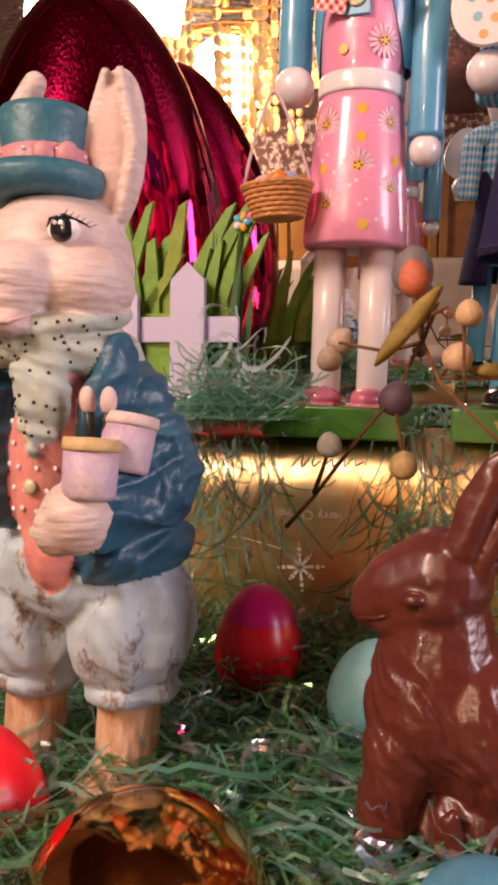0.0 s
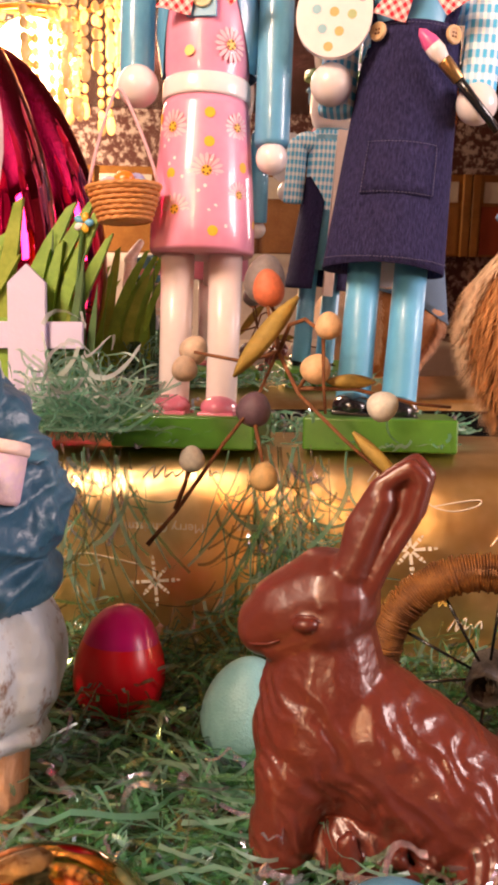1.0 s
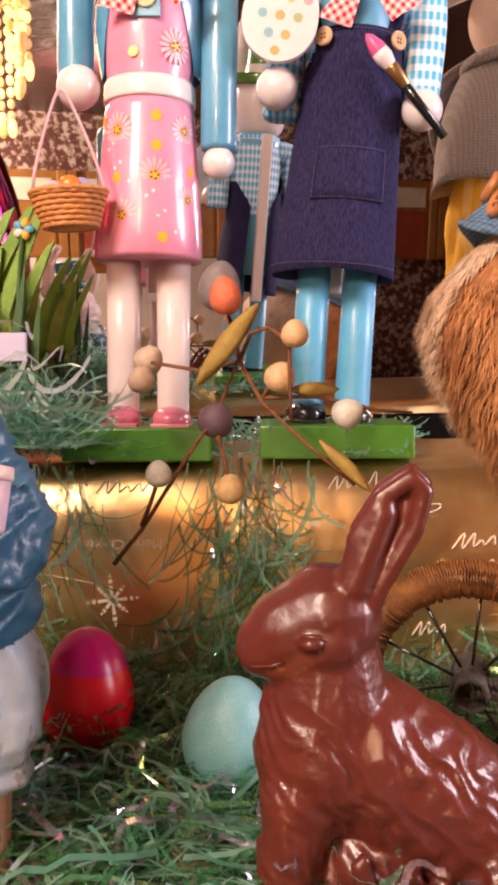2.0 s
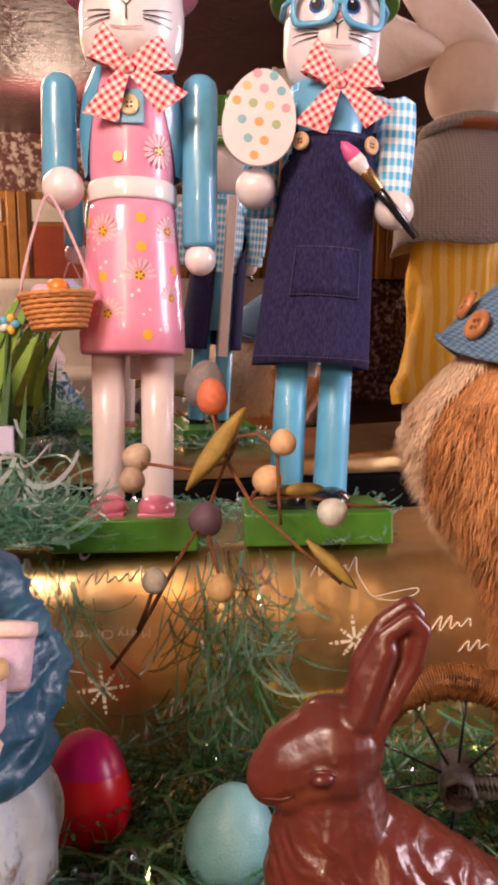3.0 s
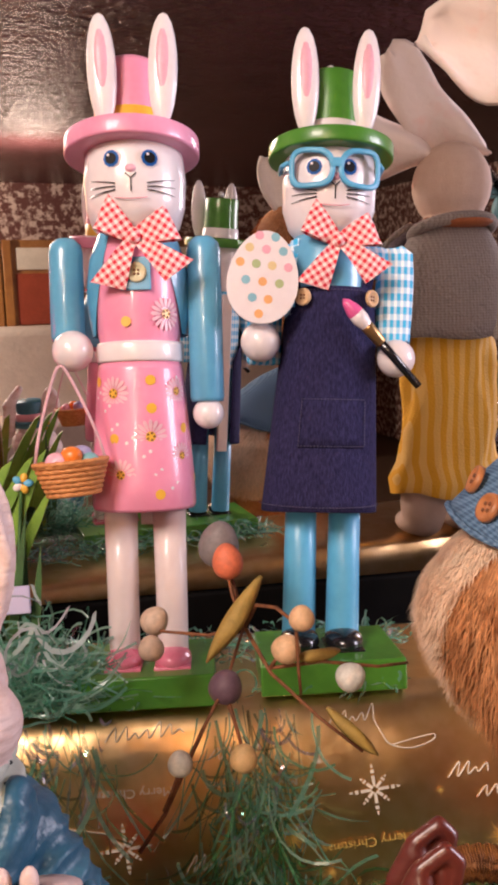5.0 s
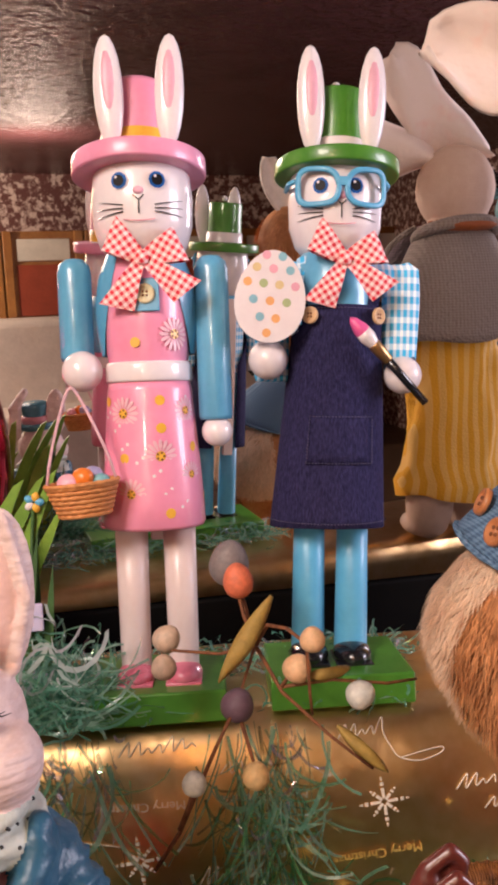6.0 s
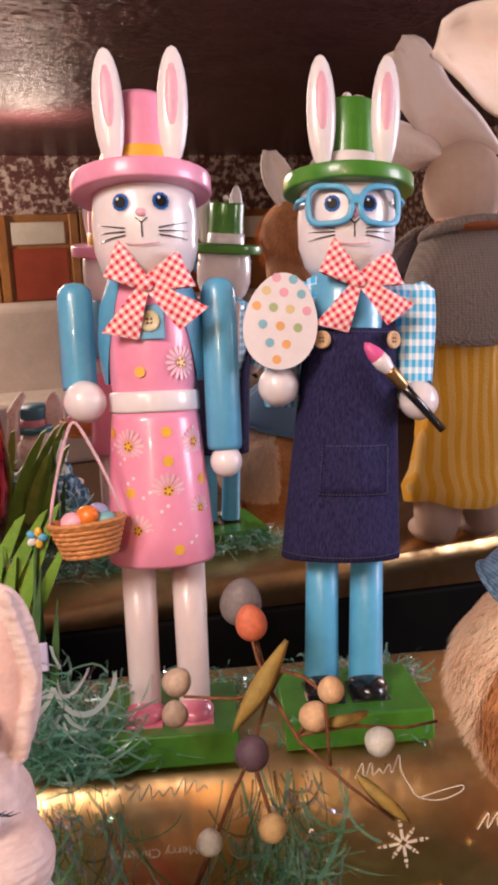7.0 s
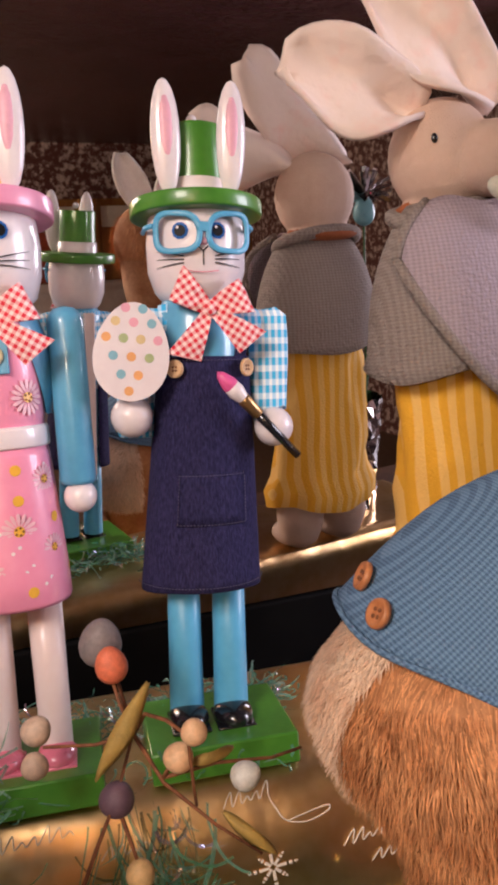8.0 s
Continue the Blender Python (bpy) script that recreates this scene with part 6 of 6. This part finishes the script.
strips("shredded_grass", GRASS, 4200, bed, "shredded green cellophane grass covering the table", 1, (0.04, 0.11), (0.0004, 0.0013))
strips("shredded_grass", PALEGRASS, 1500, bed, "paler green cellophane shreds on the grass", 12, (0.03, 0.1), (0.0004, 0.0013))
strips("shredded_grass", STRAW, 1800, bed, "olive brown cellophane shreds among the grass", 2, (0.03, 0.08), (0.0005, 0.0011))
strips("iridescent_shreds", SHINE, 1700, bed, "iridescent film shreds scattered in the grass", 3, (0.012, 0.04), (0.0008, 0.0019))


def front_bed(rnd):
    return rnd.uniform(-0.3, 0.05), rnd.uniform(0.1, 0.3), TABLE + 0.012 + rnd.random() * 0.012


strips("shredded_grass", PALEGRASS, 230, front_bed, "loose mint green cellophane strands lying over the grass", 31, (0.03, 0.08), (0.0005, 0.0013), 0, 1.0, 0.012, lambda p: 0.016 + 0.03 * max(0, (p.y - 0.26) / 0.2))
strips("iridescent_shreds", SHINE, 320, front_bed, "iridescent film shreds lying over the grass", 32, (0.012, 0.035), (0.0006, 0.0016), 0, 1.0, 0.012, lambda p: 0.016 + 0.03 * max(0, (p.y - 0.26) / 0.2))
high = lambda p: 0.19
strips("shredded_grass", PALEGRASS, 850, clump, "clump of pale green cellophane grass on the box", 4, (0.03, 0.06), (0.0006, 0.0012), 0, 1.3, 0.16, high)
strips("shredded_grass", PALEGRASS, 420, boxtop, "green cellophane grass on top of the gift box", 5, (0.02, 0.05), (0.0006, 0.0012), 0, 1.4, 0.155, lambda p: 0.15)
strips("iridescent_shreds", SHINE, 110, boxtop, "iridescent film shreds on the box behind the figures", 15, (0.015, 0.04), (0.0006, 0.0014), 0, 1.4, 0.155, lambda p: 0.158)
strips("shredded_grass", PALEGRASS, 36, edge, "green cellophane grass along the box edge", 6, (0.02, 0.045), (0.0006, 0.0011), 0, 1.4, 0.152, lambda p: 0.16)
def mound(rnd):
    z = 0.0 + 0.105 * rnd.random() ** 1.3
    return -0.073 + rnd.gauss(0, 0.02 - 0.1 * z), rnd.uniform(0.405, 0.436), z


strips("shredded_grass", GRASS, 120, mound, "deep green cellophane strands heaped against the gift box", 41, (0.03, 0.08), (0.0004, 0.0012), 1, 1.0)
strips("shredded_grass", PALEGRASS, 80, mound, "pale green cellophane strands heaped against the gift box", 42, (0.03, 0.08), (0.0004, 0.0012), 1, 1.0)
strips("iridescent_shreds", SHINE, 60, mound, "iridescent shreds heaped against the gift box", 43, (0.01, 0.03), (0.0006, 0.0014), 1, 1.0)
strips("shredded_grass", PALEGRASS, 85, hang, "green cellophane strands hanging down the gift box", 7, (0.04, 0.09), (0.0005, 0.0017), 1, 0.7)
strips("shredded_grass", GRASS, 24, hang, "deep green cellophane strands hanging down the gift box", 10, (0.04, 0.08), (0.0005, 0.0011), 1, 0.7)
strips("shredded_grass", STRAW, 40, hang, "olive cellophane strands hanging down the gift box", 9, (0.04, 0.09), (0.0005, 0.001), 1, 0.7)
strips("iridescent_shreds", SHINE, 80, hang, "iridescent film shreds hanging down the gift box", 8, (0.008, 0.03), (0.0008, 0.0016), 1, 0.8)

RIBBON = grass_mat("clear_white_ribbon", ((0.8, 0.82, 0.8), (0.6, 0.75, 0.72), (0.75, 0.7, 0.8)), 0.3, 0.1)


def fence_side(rnd):
    return rnd.uniform(-0.236, -0.192), rnd.uniform(0.436, 0.45), rnd.uniform(0.165, 0.222)


strips("clear_ribbons", RIBBON, 14, fence_side, "clear white curling film ribbons hanging beside the picket fence", 21, (0.045, 0.08), (0.0009, 0.0018), 1, 1.6)
strips("clear_ribbons", RIBBON, 150, bed, "clear white film shreds glinting in the grass", 22, (0.02, 0.05), (0.0006, 0.0014))

# ---- room behind, seen in the mirror ----
AMBER = mat("amber_wood", (0.42, 0.19, 0.05), 0.4, color2=(0.3, 0.12, 0.03), scale=9, bump=0.001)
REDPANEL = mat("red_painted_panel", (0.4, 0.07, 0.03), 0.5, color2=(0.3, 0.05, 0.02), scale=9)
SHADE = mat("white_blind", (0.8, 0.75, 0.68), 0.7, scale=12)
SOFA = mat("white_upholstery", (0.72, 0.64, 0.6), 0.8, scale=8, bump=0.004)


def cupboard(x0):
    th = holder("wall_cupboard", "amber wooden wall cupboard with coloured panel and white blind", "cupboard", pose(x0, -4.45, 0.2), "wall cupboards")
    Shape().box((0.52, 0.25, 0.56), AMBER, Matrix.Translation((0, 0, 0.28)), 0.006).done("case", th)
    for sx in (-1, 1):
        Shape().box((0.06, 0.03, 0.56), AMBER, Matrix.Translation((sx * 0.23, 0.141, 0.28)), 0.006).done("stile", th)
    Shape().box((0.36, 0.012, 0.33), REDPANEL if round(x0 * 2) % 2 else AMBER, Matrix.Translation((0, 0.132, 0.18)), 0.004).done("panel", th)
    Shape().box((0.34, 0.012, 0.14), SHADE, Matrix.Translation((0, 0.134, 0.44)), 0.004).done("blind", th)


for i in range(9):
    cupboard(-1.2 + 0.53 * i)
sofa = holder("sofa", "long white upholstered bench along the far wall", "sofa", pose(0.2, -4.0, FLOOR))
Shape().box((3.6, 0.6, 0.42), SOFA, Matrix.Translation((0, 0, 0.21)), 0.04, 3).done("seat", sofa)
Shape().box((3.6, 0.2, 0.98), SOFA, Matrix.Translation((0, -0.21, 0.49)), 0.06, 3).done("backrest", sofa)

CRYSTAL = mat("lit_crystal", (1.0, 0.55, 0.18), 0.05, emit=2.6)
CRYSTAL2 = mat("clear_crystal", (0.9, 0.55, 0.25), 0.05, emit=0.35)


def chandelier():
    th = holder("chandelier", "lit crystal chandelier with hanging bead strands", "chandelier", pose(-0.47, -1.2, 0.0))
    for rr, z in ((0.29, 1.06), (0.22, 0.98), (0.13, 0.92)):
        Shape().tube([(rr * math.cos(2 * math.pi * k / 32), rr * math.sin(2 * math.pi * k / 32), z) for k in range(32)], 0.008, BRASS, 8, True).done("ring", th)
    Shape().tube([(0, 0, CEIL), (0, 0, 1.0)], 0.012, BRASS, 8).done("rod", th)
    Shape().lathe([(0, 1.15), (0.29, 1.15), (0.3, 1.13), (0.22, 1.1), (0, 1.09)], SHADEGLOW, None, 32).done("lit_bowl", th, "glowing cream bowl")
    rnd = random.Random(6)
    for k in range(58):
        rr = rnd.choice((0.29, 0.22, 0.13, 0.25))
        a = rnd.uniform(0, 2 * math.pi)
        z0 = {0.29: 1.06, 0.22: 0.98, 0.13: 0.92, 0.25: 1.0}[rr]
        s = Shape()
        nb = rnd.randint(6, 13)
        for j in range(nb):
            s.ball((rr * math.cos(a), rr * math.sin(a), z0 - 0.014 - 0.034 * j), (0.011, 0.011, 0.015) if j < nb - 1 else (0.014, 0.014, 0.03), CRYSTAL if rnd.random() < 0.4 else CRYSTAL2, (0, 0, 0), 8)
        s.done("bead_strand", th)


SHADEGLOW = mat("lit_shade", (1.0, 0.68, 0.32), 0.5, emit=1.1)
chandelier()
